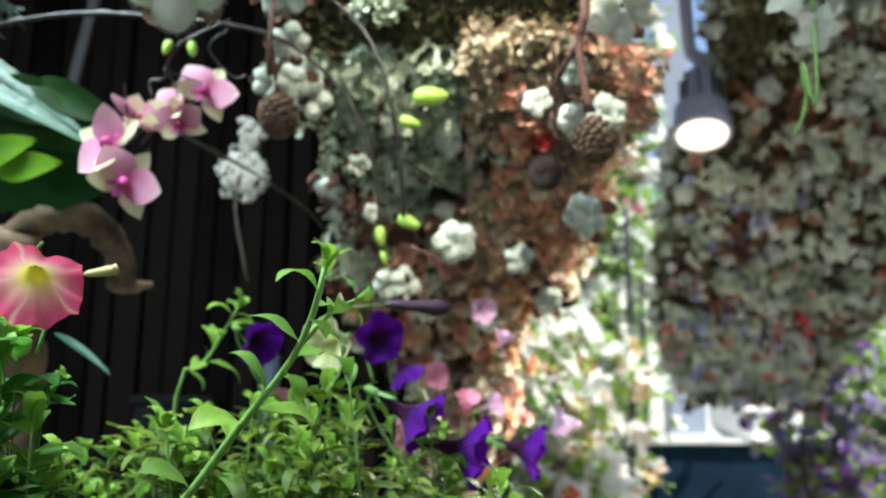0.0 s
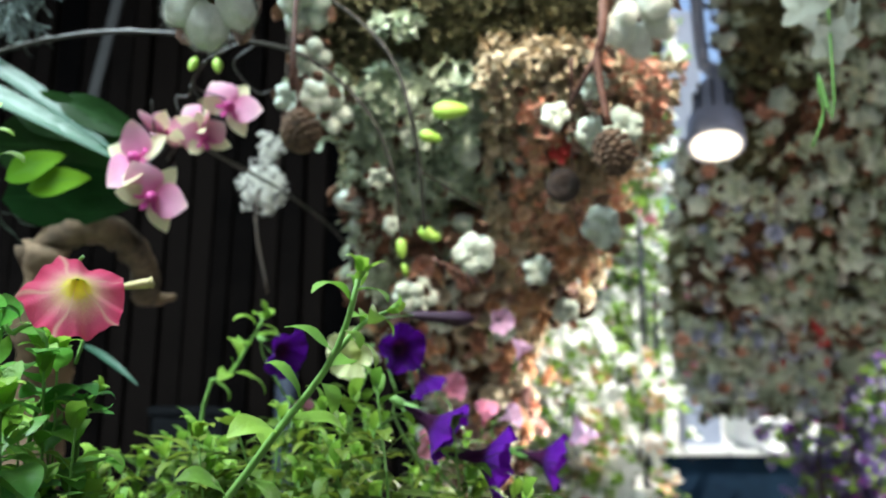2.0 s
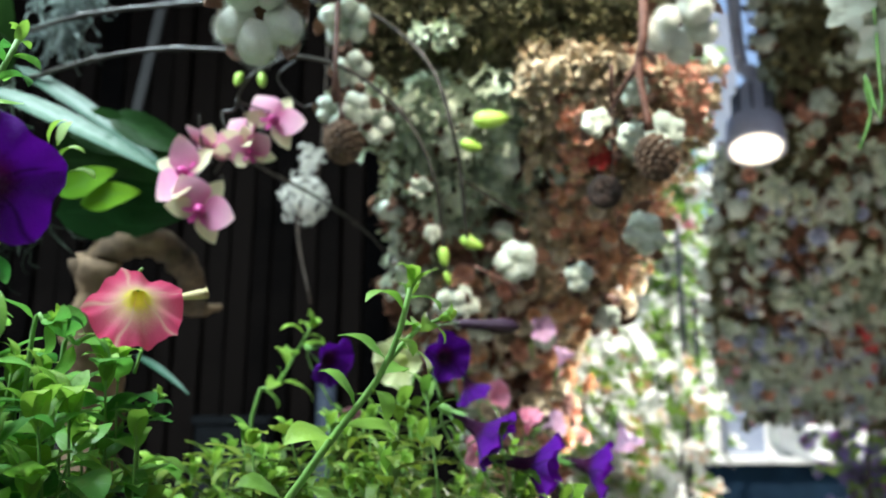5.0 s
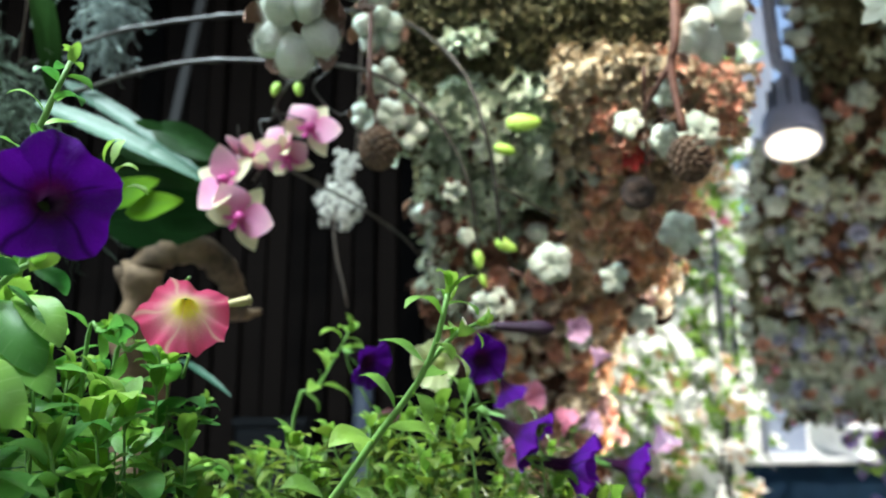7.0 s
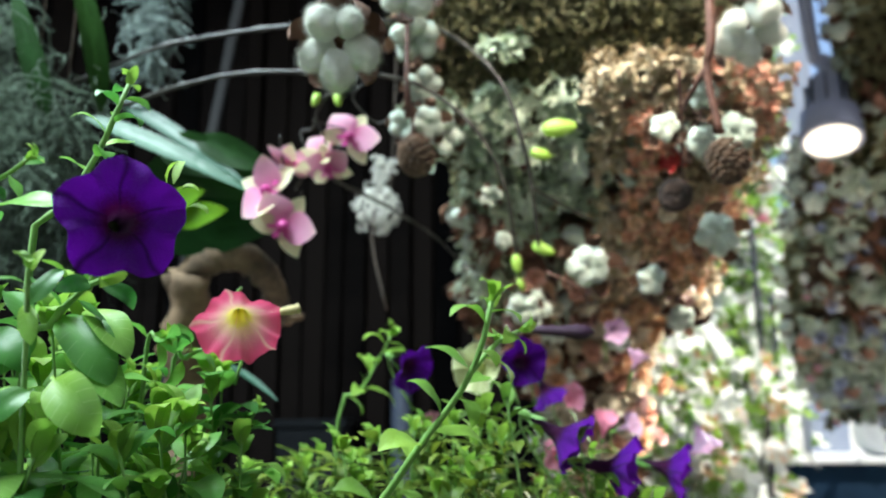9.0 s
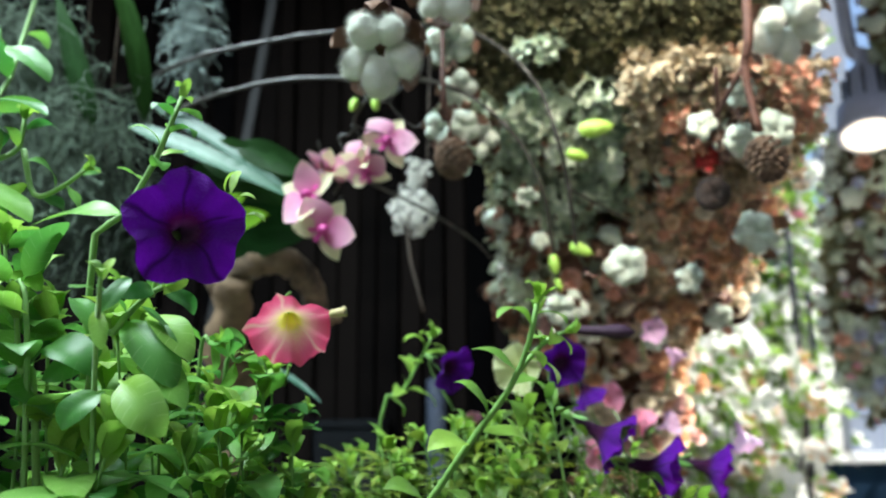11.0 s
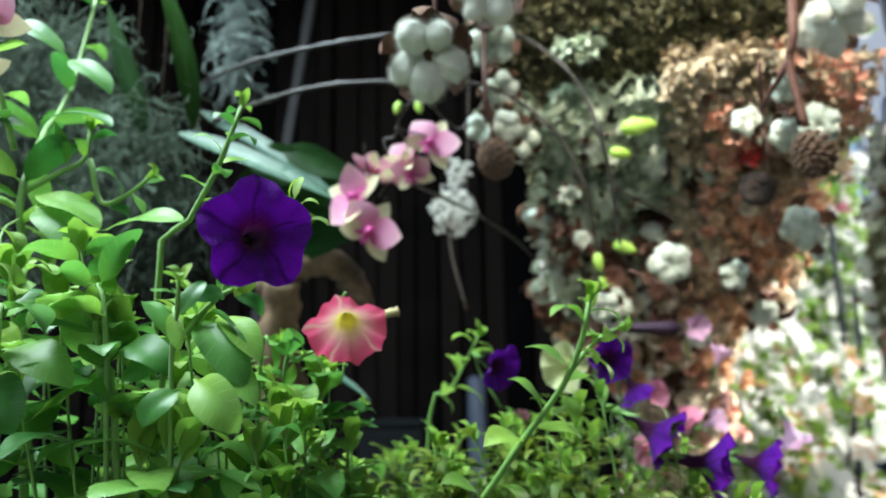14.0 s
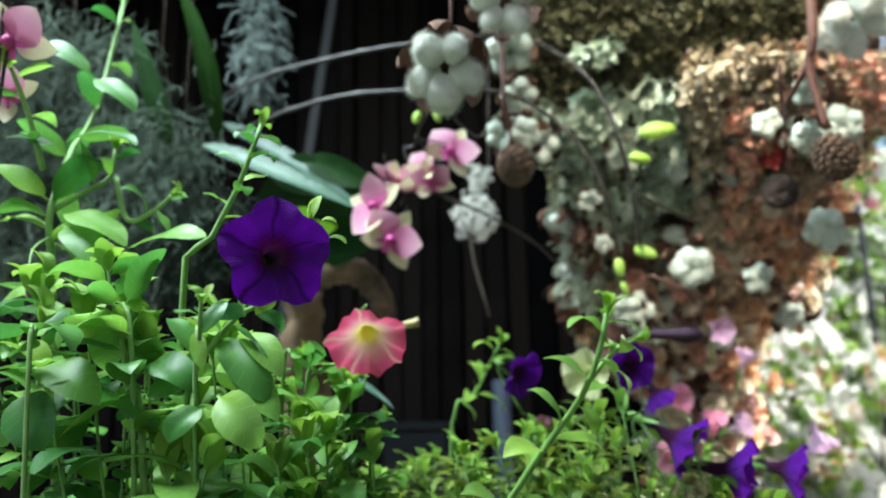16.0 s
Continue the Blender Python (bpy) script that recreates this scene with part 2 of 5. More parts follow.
LAMPMETAL = mottled("grey_lamp_metal", (0.30, 0.32, 0.42), (0.42, 0.44, 0.56), 8, 0.42, 0.05, 60, metal=0.1)
DARKMETAL = mottled("dark_iron", (0.03, 0.035, 0.045), (0.07, 0.08, 0.09), 10, 0.45, 0.1, metal=0.6)
PLASTER = mottled("white_plaster", (0.70, 0.69, 0.65), (0.84, 0.83, 0.79), 3, 0.85, 0.3, 40)
CEIL = mottled("dark_ceiling", (0.05, 0.045, 0.045), (0.10, 0.09, 0.09), 3, 0.85, 0.3, 40)
CONCRETE = mottled("grey_concrete", (0.22, 0.22, 0.21), (0.36, 0.35, 0.33), 4, 0.8, 0.4, 60)
GRAVEL = mottled("pale_paving", (0.34, 0.32, 0.28), (0.5, 0.48, 0.43), 6, 0.85, 0.5, 50)
WOOD = mottled("planter_wood", (0.08, 0.05, 0.03), (0.2, 0.13, 0.08), 8, 0.75, 0.5, 60)
SOIL = mottled("dark_soil", (0.015, 0.011, 0.008), (0.06, 0.045, 0.03), 30, 0.95, 1.0, 150)
TABLETOP = mottled("white_tabletop", (0.72, 0.74, 0.76), (0.82, 0.84, 0.85), 5, 0.35, 0.05)
BLUECLOTH = mottled("dark_blue_cloth", (0.003, 0.008, 0.018), (0.010, 0.03, 0.06), 6, 0.95, 0.4)
BLUECLOTH.node_tree.nodes["Principled BSDF"].inputs["Specular IOR Level"].default_value = 0.1
SHRUB = mottled("shrub_leaf", (0.18, 0.36, 0.05), (0.40, 0.62, 0.12), 12, 0.5, 0.1, spread=0.5, through=0.5)
YARDWHITE = mottled("white_yard_petal", (0.84, 0.86, 0.84), (0.94, 0.95, 0.93), 12, 0.7, 0.1, spread=0.1, through=0.5)
RED = mottled("red_bloom", (0.5, 0.03, 0.03), (0.7, 0.12, 0.12), 30, 0.6, 0.2, through=0.25)
HOTPINK = mottled("pink_bloom", (0.65, 0.12, 0.28), (0.8, 0.35, 0.5), 30, 0.6, 0.2, through=0.25)
WISTERIA = mottled("violet_bloom", (0.22, 0.16, 0.42), (0.48, 0.42, 0.68), 20, 0.7, 0.2, through=0.3, spread=0.4)
VIOLET = mottled("magenta_bloom", (0.30, 0.05, 0.36), (0.45, 0.12, 0.5), 20, 0.7, 0.2, through=0.3)
PALEBLUE = mottled("pale_blue_bloom", (0.42, 0.46, 0.62), (0.66, 0.70, 0.82), 20, 0.8, 0.2, through=0.2)


def lit(name, colour, strength):
    m, n, l, p = material(name)
    p.inputs["Emission Color"].default_value, p.inputs["Emission Strength"].default_value = (*colour, 1), strength
    p.inputs["Base Color"].default_value = (*colour, 1)
    return m


LAMPGLOW = lit("lamp_lens", (1.0, 0.90, 0.74), 0.9)


# ---- mesh helpers ----
def from_arrays(name, verts, faces, mat, along=None, across=None, smooth=True):
    me = bpy.data.meshes.new(name)
    me.from_pydata([tuple(v) for v in verts], [], faces)
    me.materials.append(mat)
    if along is not None:
        me.attributes.new("along", "FLOAT", "POINT").data.foreach_set("value", np.asarray(along, dtype=np.float32))
        me.attributes.new("across", "FLOAT", "POINT").data.foreach_set("value", np.asarray(across, dtype=np.float32))
    if smooth:
        me.polygons.foreach_set("use_smooth", [True] * len(me.polygons))
    me.update()
    return me


def put(name, me, parent=None, m=None, label=""):
    ob = new(name, me)
    if m is not None:
        ob.matrix_world = m
    if parent is not None:
        ob.parent = parent
        ob.matrix_parent_inverse = Matrix.Identity(4)
        if m is not None:
            ob.matrix_basis = parent.matrix_basis.inverted() @ m if parent.parent is None else (parent.parent.matrix_basis @ parent.matrix_basis).inverted() @ m
    if label:
        ob["label"] = label
    return ob


def thing(name, at, label, category, group="", kind=""):
    ob = new(name)
    ob.empty_display_size = 0.05
    ob.matrix_basis = Matrix.Translation(at)
    return tagged(ob, label, category, group, kind)


def aim(at, forward, up=(0, 0, 1), scale=1.0):
    """A pose at a place whose y axis runs forward and whose z axis is near up."""
    y = Vector(forward).normalized()
    x = y.cross(Vector(up))
    x = x.normalized() if x.length > 1e-4 else Vector((1, 0, 0))
    z = x.cross(y)
    m = Matrix((x, y, z)).transposed().to_4x4()
    return Matrix.Translation(at) @ m @ Matrix.Scale(scale, 4)


def face(at, toward, up=(0, 0, 1), scale=1.0, spin=0.0):
    """A pose at a place whose z axis points toward a direction."""
    z = Vector(toward).normalized()
    x = Vector(up).cross(z)
    x = x.normalized() if x.length > 1e-4 else Vector((1, 0, 0))
    y = z.cross(x)
    m = Matrix((x, y, z)).transposed().to_4x4()
    return Matrix.Translation(at) @ m @ pose(0, 0, 0, 0, 0, spin) @ Matrix.Scale(scale, 4)


def spline(points, n):
    """n + 1 points on a smooth curve through the given ones."""
    p = [Vector(q) for q in points]
    p = [p[0] * 2 - p[1]] + p + [p[-1] * 2 - p[-2]]
    out = []
    for k in range(n + 1):
        s = k / n * (len(p) - 3)
        i = min(int(s), len(p) - 4)
        t = s - i
        a, b, c, d = p[i : i + 4]
        out.append(0.5 * ((2 * b) + (c - a) * t + (2 * a - 5 * b + 4 * c - d) * t * t + (3 * b - a - 3 * c + d) * t**3))
    return out


def tube_arrays(points, r0, r1, n=14, sides=7, wobble=0.0, knots=0):
    path = spline(points, n)
    verts, faces = [], []
    ref = Vector((0.3, 0.9, 0.2))
    for k, q in enumerate(path):
        d = (path[min(k + 1, n)] - path[max(k - 1, 0)]).normalized()
        x = d.cross(ref).normalized()
        y = d.cross(x)
        r = r0 + (r1 - r0) * k / n
        if knots and k % knots == 0:
            r *= 1.55
        for s in range(sides):
            a = 2 * math.pi * s / sides
            rr = r * (1 + wobble * noise.noise(q * 40 + Vector((s * 1.7, k * 0.6, 0))))
            verts.append(q + x * math.cos(a) * rr + y * math.sin(a) * rr)
    for k in range(n):
        for s in range(sides):
            a, b = k * sides + s, k * sides + (s + 1) % sides
            faces.append((a, b, b + sides, a + sides))
    faces.append(tuple(range(sides))[::-1])
    faces.append(tuple(range(n * sides, (n + 1) * sides)))
    return verts, faces


def tube(name, points, r0, r1, mat, parent, n=14, sides=7, wobble=0.0, knots=0, label=""):
    base = parent.matrix_basis.translation if parent.parent is None else (parent.parent.matrix_basis @ parent.matrix_basis).translation
    v, f = tube_arrays([Vector(q) - base for q in points], r0, r1, n, sides, wobble, knots)
    return put(name, from_arrays(name, v, f, mat), parent, None, label)


def leaf_mesh(name, length, width, mat, curl=0.25, fold=0.25, taper=0.8, n=9, wave=0.06, veins=6, seed=0, shape=0.8):
    """A leaf along +y with its upper side to +z: a folded, curled blade with a rim thickness."""
    verts, faces, al, ac = [], [], [], []
    cols = (-1, -0.5, 0, 0.5, 1)
    for k in range(n + 1):
        s = k / n
        w = width / 2 * max(0.05, math.sin(math.pi * min(1, s**taper)) ** shape) * (1 if s < 0.97 else 0.3)
        ang = curl * s * 1.8
        div = ang if abs(ang) > 1e-4 else 1e-4
        y, z = length * s * math.sin(div) / div, -length * s * (1 - math.cos(div)) / div
        for u in cols:
            lift = abs(u) * w * fold + wave * length * abs(u) ** 2 * math.sin(s * 9 + u * 2 + seed)
            verts.append((u * w, y, z + lift))
            al.append(s)
            ac.append(s * veins - abs(u) * 0.9 if abs(u) > 0.01 else 0.0)
    for k in range(n):
        for c in range(4):
            a = k * 5 + c
            faces.append((a, a + 1, a + 6, a + 5))
    return from_arrays(name, verts, faces, mat, al, ac)


def soft_leaf_mesh(name, width, mat, curl=0.4, cup=0.15, base=0.55, n=12, cols=7, seed=0):
    """A soft petunia leaf of length 1 along +y: a short stalk, widest past the middle, a blunt round tip, rolled rims and a sunken midrib."""
    verts, faces, al, ac = [], [], [], []
    peak = max((k / 60) ** base * (1 - k / 60) ** 0.62 for k in range(61))
    y = z = 0.0
    for k in range(n + 1):
        s = k / n
        u = max(0.0, (s - 0.10) / 0.90)
        w = max(0.022, width / 2 * (u**base * (1 - u) ** 0.62) / peak)
        a = -curl * 0.45 + curl * 1.9 * s * s
        if k:
            y, z = y + math.cos(a) / n, z - math.sin(a) / n
        for c in range(cols):
            v = 2 * c / (cols - 1) - 1
            lift = w * (cup * abs(v) - 0.35 * cup * v**4) + 0.028 * abs(v) ** 1.5 * math.sin(s * 8 + seed * 2.1 + (1.4 if v > 0 else 0)) * min(1, s * 3)
            swing = 0.05 * math.sin(s * 2.6 + seed) * s
            verts.append((v * w + swing, y, z + lift))
            al.append(s)
            ac.append(s * 7 - abs(v) * 0.9 if abs(v) > 0.01 else 0.0)
    for k in range(n):
        for c in range(cols - 1):
            a = k * cols + c
            faces.append((a, a + 1, a + cols + 1, a + cols))
    return from_arrays(name, verts, faces, mat, al, ac)


PETUNIA_LEAVES = [soft_leaf_mesh("leaf", w, LEAF, c, f, seed=i) for i, (w, c, f) in enumerate([(0.40, 0.45, 0.20), (0.44, 0.75, 0.30), (0.36, 0.25, 0.15), (0.40, 1.0, 0.22)])]
BROAD_LEAVES = [soft_leaf_mesh("leaf", w, LEAF, c, f, 0.45, seed=i + 5) for i, (w, c, f) in enumerate([(0.46, 0.45, 0.2), (0.52, 0.85, 0.28), (0.44, 0.25, 0.2)])]
ROUND_LEAF = soft_leaf_mesh("leaf", 0.74, LEAF, 0.6, 0.18, 0.42, seed=9)
SMALL_LEAVES = [soft_leaf_mesh("leaf", w, SMALL_LEAF, c, f, n=7, cols=5, seed=i) for i, (w, c, f) in enumerate([(0.34, 0.5, 0.3), (0.30, 0.8, 0.2), (0.36, 0.2, 0.35)])]
YOUNG_LEAVES = [soft_leaf_mesh("leaf", w, YOUNG_LEAF, c, f, n=8, cols=5, seed=i) for i, (w, c, f) in enumerate([(0.44, 0.7, 0.3), (0.40, 0.35, 0.4), (0.42, 1.0, 0.35)])]


def flower_mesh(name, mat, depth=0.8, lobe=0.20, ruffle=0.020, flare=1.0, seed=0, rings=14, segs=80, tip=0.03):
    """A funnel flower of radius 1 that opens to +z with its throat at the origin and its tube below: five notched lobes."""
    verts, faces, al, ac = [], [], [], []
    for k in range(rings + 1):
        s = k / rings
        for g in range(segs):
            a = 2 * math.pi * g / segs
            l5 = math.cos(5 * a)
            if s < 0.4:
                t = s / 0.4
                r, z = 0.10 + 0.12 * t**2, -depth * (1 - t)
            else:
                t = (s - 0.4) / 0.6
                r = 0.22 + (1 - lobe * (0.5 - 0.5 * l5) ** 2.2 * t - 0.22) * t**0.85 * (0.55 + 0.45 * flare)
                r += tip * max(0.0, l5) ** 9 * t**5
                z = 0.30 * (1 - flare) * 3 * t + 0.16 * math.sin(t * 2.0) * flare + ruffle * t * t * (math.sin(10 * a + seed) + 0.7 * math.sin(17 * a + seed * 2)) - 0.07 * l5 * t + 0.05 * max(0.0, -l5) ** 3 * t
            verts.append((r * math.cos(a), r * math.sin(a), z))
            al.append(s)
            ac.append(5 * a / (2 * math.pi) + 0.06 * math.sin(9 * s))
    for k in range(rings):
        for g in range(segs):
            a, b = k * segs + g, k * segs + (g + 1) % segs
            faces.append((a, b, b + segs, a + segs))
    faces.append(tuple(range(segs)))
    return from_arrays(name, verts, faces, mat, al, ac)


def lathe(profile, segs=12):
    verts, faces = [], []
    for r, z in profile:
        for g in range(segs):
            a = 2 * math.pi * g / segs
            verts.append((r * math.cos(a), r * math.sin(a), z))
    for k in range(len(profile) - 1):
        for g in range(segs):
            a, b = k * segs + g, k * segs + (g + 1) % segs
            faces.append((a, b, b + segs, a + segs))
    faces.append(tuple(range(segs))[::-1])
    faces.append(tuple(range((len(profile) - 1) * segs, len(profile) * segs)))
    return verts, faces


def calyx_mesh():
    verts, faces = lathe([(0.02, -1.15), (0.09, -1.05), (0.12, -0.85), (0.10, -0.6)], 8)
    for g in range(5):
        a = 2 * math.pi * g / 5
        d, s = Vector((math.cos(a), math.sin(a), 0)), Vector((-math.sin(a), math.cos(a), 0))
        i = len(verts)
        verts += [d * 0.1 + s * 0.05 + Vector((0, 0, -0.7)), d * 0.1 - s * 0.05 + Vector((0, 0, -0.7)), d * 0.22 - s * 0.06 + Vector((0, 0, -0.45)), d * 0.22 + s * 0.06 + Vector((0, 0, -0.45)), d * 0.36 + Vector((0, 0, -0.2))]
        faces += [(i, i + 1, i + 2, i + 3), (i + 3, i + 2, i + 4)]
    return from_arrays("calyx", verts, faces, STEM)


CALYX = calyx_mesh()
FLOWERS = {}


def petunia_flower(plant, at, toward, radius, mat, flare=1.0, spin=0.0, label="", stalk=None):
    key = (mat.name, round(flare, 2))
    if key not in FLOWERS:
        FLOWERS[key] = flower_mesh("flower", mat, depth=0.45 if mat is PINK else 0.8, flare=flare, ruffle=0.05 if mat is PINK else 0.024, tip=0.10 if mat is PINK else 0.05, lobe=0.045 if mat is PINK else 0.17, seed=len(FLOWERS))
    m = face(at, toward, scale=radius, spin=spin)
    fl = put("flower", FLOWERS[key], plant, m, label)
    cx = put("calyx", CALYX, fl)
    cx.matrix_basis = Matrix.Translation((0, 0, -0.16)) @ Matrix.Scale(0.5 if mat is PINK else 1.0, 4)
    if stalk is not None:
        tube("stalk", [m @ Vector((0, 0, -1.1)), (m @ Vector((0, 0, -1.6))).lerp(Vector(stalk), 0.35), stalk], 0.0014, 0.0018, STEM, plant, 8, 6)
    return fl


def shoot(plant, points, leaves, size, r0=0.0028, meshes=None, young=None, top=5, rng=random, droop=0.3, start=0.15):
    """A stem through the points with leaves in a spiral, and a rosette of young leaves at the tip."""
    meshes, young = meshes or PETUNIA_LEAVES, young or YOUNG_LEAVES
    tube("stem", points, r0, r0 * 0.6, STEM, plant, 12, 7, 0.15)
    path = spline(points, 40)
    turn = rng.uniform(0, 6.28)
    for k in range(leaves):
        s = start + (1 - start) * (k + 0.5) / leaves
        i = min(39, int(s * 40))
        d = (path[i + 1] - path[i]).normalized()
        turn += 2.4 + rng.uniform(-0.4, 0.4)
        side = d.cross(Vector((0.2, 0.35, 0.9)))
        side = side.normalized() if side.length > 0.01 else Vector((1, 0, 0))
        out = Matrix.Rotation(turn, 3, d) @ side
        out = (out + d * rng.uniform(0.1, 0.5) + Vector((0, 0, rng.uniform(-droop, 0.15)))).normalized()
        ln = size * rng.uniform(0.75, 1.25) * (1.0 - 0.35 * s)
        put("leaf", rng.choice(meshes), plant, aim(path[i], out, d + Vector((0, 0, 0.3)), ln))
    d = (path[40] - path[36]).normalized()
    for k in range(top):
        a = k * 2.4
        side = d.cross(Vector((0.3, 0.8, 0.1))).normalized()
        out = (Matrix.Rotation(a, 3, d) @ side * rng.uniform(0.35, 0.8) + d).normalized()
        put("leaf", rng.choice(young), plant, aim(path[40 - k % 3], out, d, size * rng.uniform(0.35, 0.55)))


# ---- structure ----
def box_mesh(name, size, mat, bevel=0.0):
    bm = bmesh.new()
    bmesh.ops.create_cube(bm, size=1.0)
    bmesh.ops.scale(bm, vec=size, verts=bm.verts)
    if bevel:
        bmesh.ops.bevel(bm, geom=bm.edges[:], offset=bevel, segments=2, affect="EDGES", profile=0.5)
    me = bpy.data.meshes.new(name)
    bm.to_mesh(me)
    bm.free()
    me.materials.append(mat)
    return me


def slab(name, lo, hi, mat, label, category):
    lo, hi = Vector(lo), Vector(hi)
    ob = put(name, box_mesh(name, hi - lo, mat))
    ob.location = (lo + hi) / 2
    return tagged(ob, label, category, kind="structure")


slab("ground", (-60, -60, -0.4), (60, 60, -0.1), GRAVEL, "pale gravel ground that runs out round the shop", "ground")
slab("floor", (-2.75, -2.2, -0.1), (3.6, 3.4, 0.0), CONCRETE, "grey concrete shop floor", "floor")
slab("paving", (-2.75, 3.4, -0.1), (6.0, 8.4, -0.01), GRAVEL, "sunlit pale paving of the yard", "paving")
slab("wall_west", (-2.9, -2.2, -0.1), (-2.75, 8.4, 3.2), CEIL, "dark side wall of the flower shop", "wall")
# unseen wall with an invented opening where the frontal fill light stands
for lo, hi in (((-2.75, -2.35, -0.1), (-1.6, -2.2, 3.2)), ((1.0, -2.35, -0.1), (3.6, -2.2, 3.2)), ((-1.6, -2.35, -0.1), (1.0, -2.2, 1.0)), ((-1.6, -2.35, 2.7), (1.0, -2.2, 3.2))):
    slab("wall_south", lo, hi, CEIL, "unseen dark shop wall round a wide opening added for fill light", "wall")
slab("wall_east", (3.6, -2.2, -0.1), (3.75, 3.2, 3.2), CEIL, "dark side wall of the flower shop", "wall")
slab("yard_wall", (-2.75, 8.4, -0.1), (6.0, 8.55, 3.3), PLASTER, "white plastered yard wall in full sun", "wall")
for lo, hi in (((-2.75, 1.95, 3.1), (0.9, 3.2, 3.2)), ((0.9, 1.95, 3.1), (3.6, 2.6, 3.2)), ((-2.75, -2.2, 3.1), (3.6, -0.25, 3.2)), ((-2.75, -0.25, 3.1), (-1.75, 1.95, 3.2)),
               ((-0.55, -0.25, 3.1), (1.5, 1.95, 3.2)), ((-1.75, 0.95, 3.1), (-0.55, 1.95, 3.2)), ((1.5, -0.25, 3.1), (3.6, 0.75, 3.2)), ((3.4, 0.75, 3.1), (3.6, 1.95, 3.2))):
    slab("ceiling", lo, hi, CEIL, "dark painted ceiling with an opening to the sky", "ceiling")

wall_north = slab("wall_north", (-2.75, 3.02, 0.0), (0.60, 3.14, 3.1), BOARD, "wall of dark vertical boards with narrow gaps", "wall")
wall_base = wall_north.matrix_basis.inverted()
rng = random.Random(4)
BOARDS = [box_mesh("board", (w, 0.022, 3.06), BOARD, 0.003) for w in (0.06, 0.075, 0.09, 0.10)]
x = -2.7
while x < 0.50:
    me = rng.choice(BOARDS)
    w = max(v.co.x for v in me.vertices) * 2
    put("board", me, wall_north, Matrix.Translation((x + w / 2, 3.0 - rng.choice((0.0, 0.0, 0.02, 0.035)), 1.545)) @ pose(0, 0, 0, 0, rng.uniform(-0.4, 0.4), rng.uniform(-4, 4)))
    x += w + rng.uniform(0.006, 0.02)

planter = thing("planter", (-0.05, 0.68, 0.0), "dark wooden planter trough filled with soil", "planter")
put("trough", box_mesh("trough", (1.5, 1.36, 0.76), WOOD, 0.01), planter, Matrix.Translation((-0.05, 0.68, 0.38)))
put("soil", box_mesh("soil", (1.42, 1.28, 0.05), SOIL, 0.01), planter, Matrix.Translation((-0.05, 0.68, 0.77)))


# ---- dried flower work ----
def cotton_mesh(name, detail, seed, fuzz=0, star=False, mat=COTTON):
    """Five lint locks round an axis, opening to +z; radius about 1."""
    verts, faces = [], []
    r = random.Random(seed)
    bm = bmesh.new()
    bmesh.ops.create_icosphere(bm, subdivisions=detail, radius=1.0)
    ball = [v.co.copy() for v in bm.verts]
    tris = [tuple(v.index for v in f.verts) for f in bm.faces]
    bm.free()
    for k in range(5):
        a = 2 * math.pi * k / 5 + r.uniform(-0.2, 0.2)
        c = Vector((0.52 * math.cos(a), 0.52 * math.sin(a), 0.30 + r.uniform(-0.14, 0.14)))
        grow = r.uniform(0.75, 1.2)
        tilt = Matrix.Rotation(0.55, 3, Vector((-math.sin(a), math.cos(a), 0)))
        i = len(verts)
        for q in ball:
            if star:
                d, t = Vector((math.cos(a), math.sin(a), 0.45)).normalized(), Vector((-math.sin(a), math.cos(a), 0))
                h = d.cross(t)
                lump = 1 + 0.22 * noise.noise(q * 2.4 + Vector((k * 5, seed, 0))) + 0.14 * noise.noise(q * 7 + Vector((seed, k * 3, 0))) + 0.08 * noise.noise(q * 17 + Vector((seed, k * 3, 0)))
                wide = 1 - 0.10 * q.x
                verts.append(d * (0.42 + q.x * 0.50 * lump * grow) + t * q.y * 0.43 * lump * wide + h * q.z * 0.42 * lump * wide)
                continue
            if fuzz > 2000:
                lump = 1 + 0.14 * noise.noise(q * 1.6 + Vector((k * 5, seed, 0))) + 0.06 * noise.noise(q * 5 + Vector((seed, k * 3, 0))) + 0.05 * noise.noise(q * 16 + Vector((seed, k * 3, 1)))
                verts.append(c * 1.12 + tilt @ Vector((q.x * 0.42 * lump * grow, q.y * 0.40 * lump * grow, q.z * 0.54 * lump)))
                continue
            lump = 1 + 0.15 * noise.noise(q * 2.2 + Vector((k * 5, seed, 0))) + 0.06 * noise.noise(q * 6 + Vector((seed, k * 3, 0))) + 0.035 * noise.noise(q * 19 + Vector((seed, k * 3, 1)))
            verts.append(c + tilt @ Vector((q.x * 0.43 * lump, q.y * 0.45 * lump, q.z * 0.60 * lump)))
        faces += [tuple(i + t for t in f) for f in tris]
    for k in range(fuzz):
        j = r.randrange(len(ball) * 5)
        p = verts[j]
        o = (p - Vector((0, 0, 0.25))).normalized()
        s = Vector((r.gauss(0, 1), r.gauss(0, 1), r.gauss(0, 1))).normalized()
        e = p + (o + s * 1.1) * r.uniform(0.04, 0.14)
        i = len(verts)
        verts += [p + s * 0.006, p - s * 0.006, e]
        faces.append((i, i + 1, i + 2))
    return from_arrays(name, verts, faces, mat)


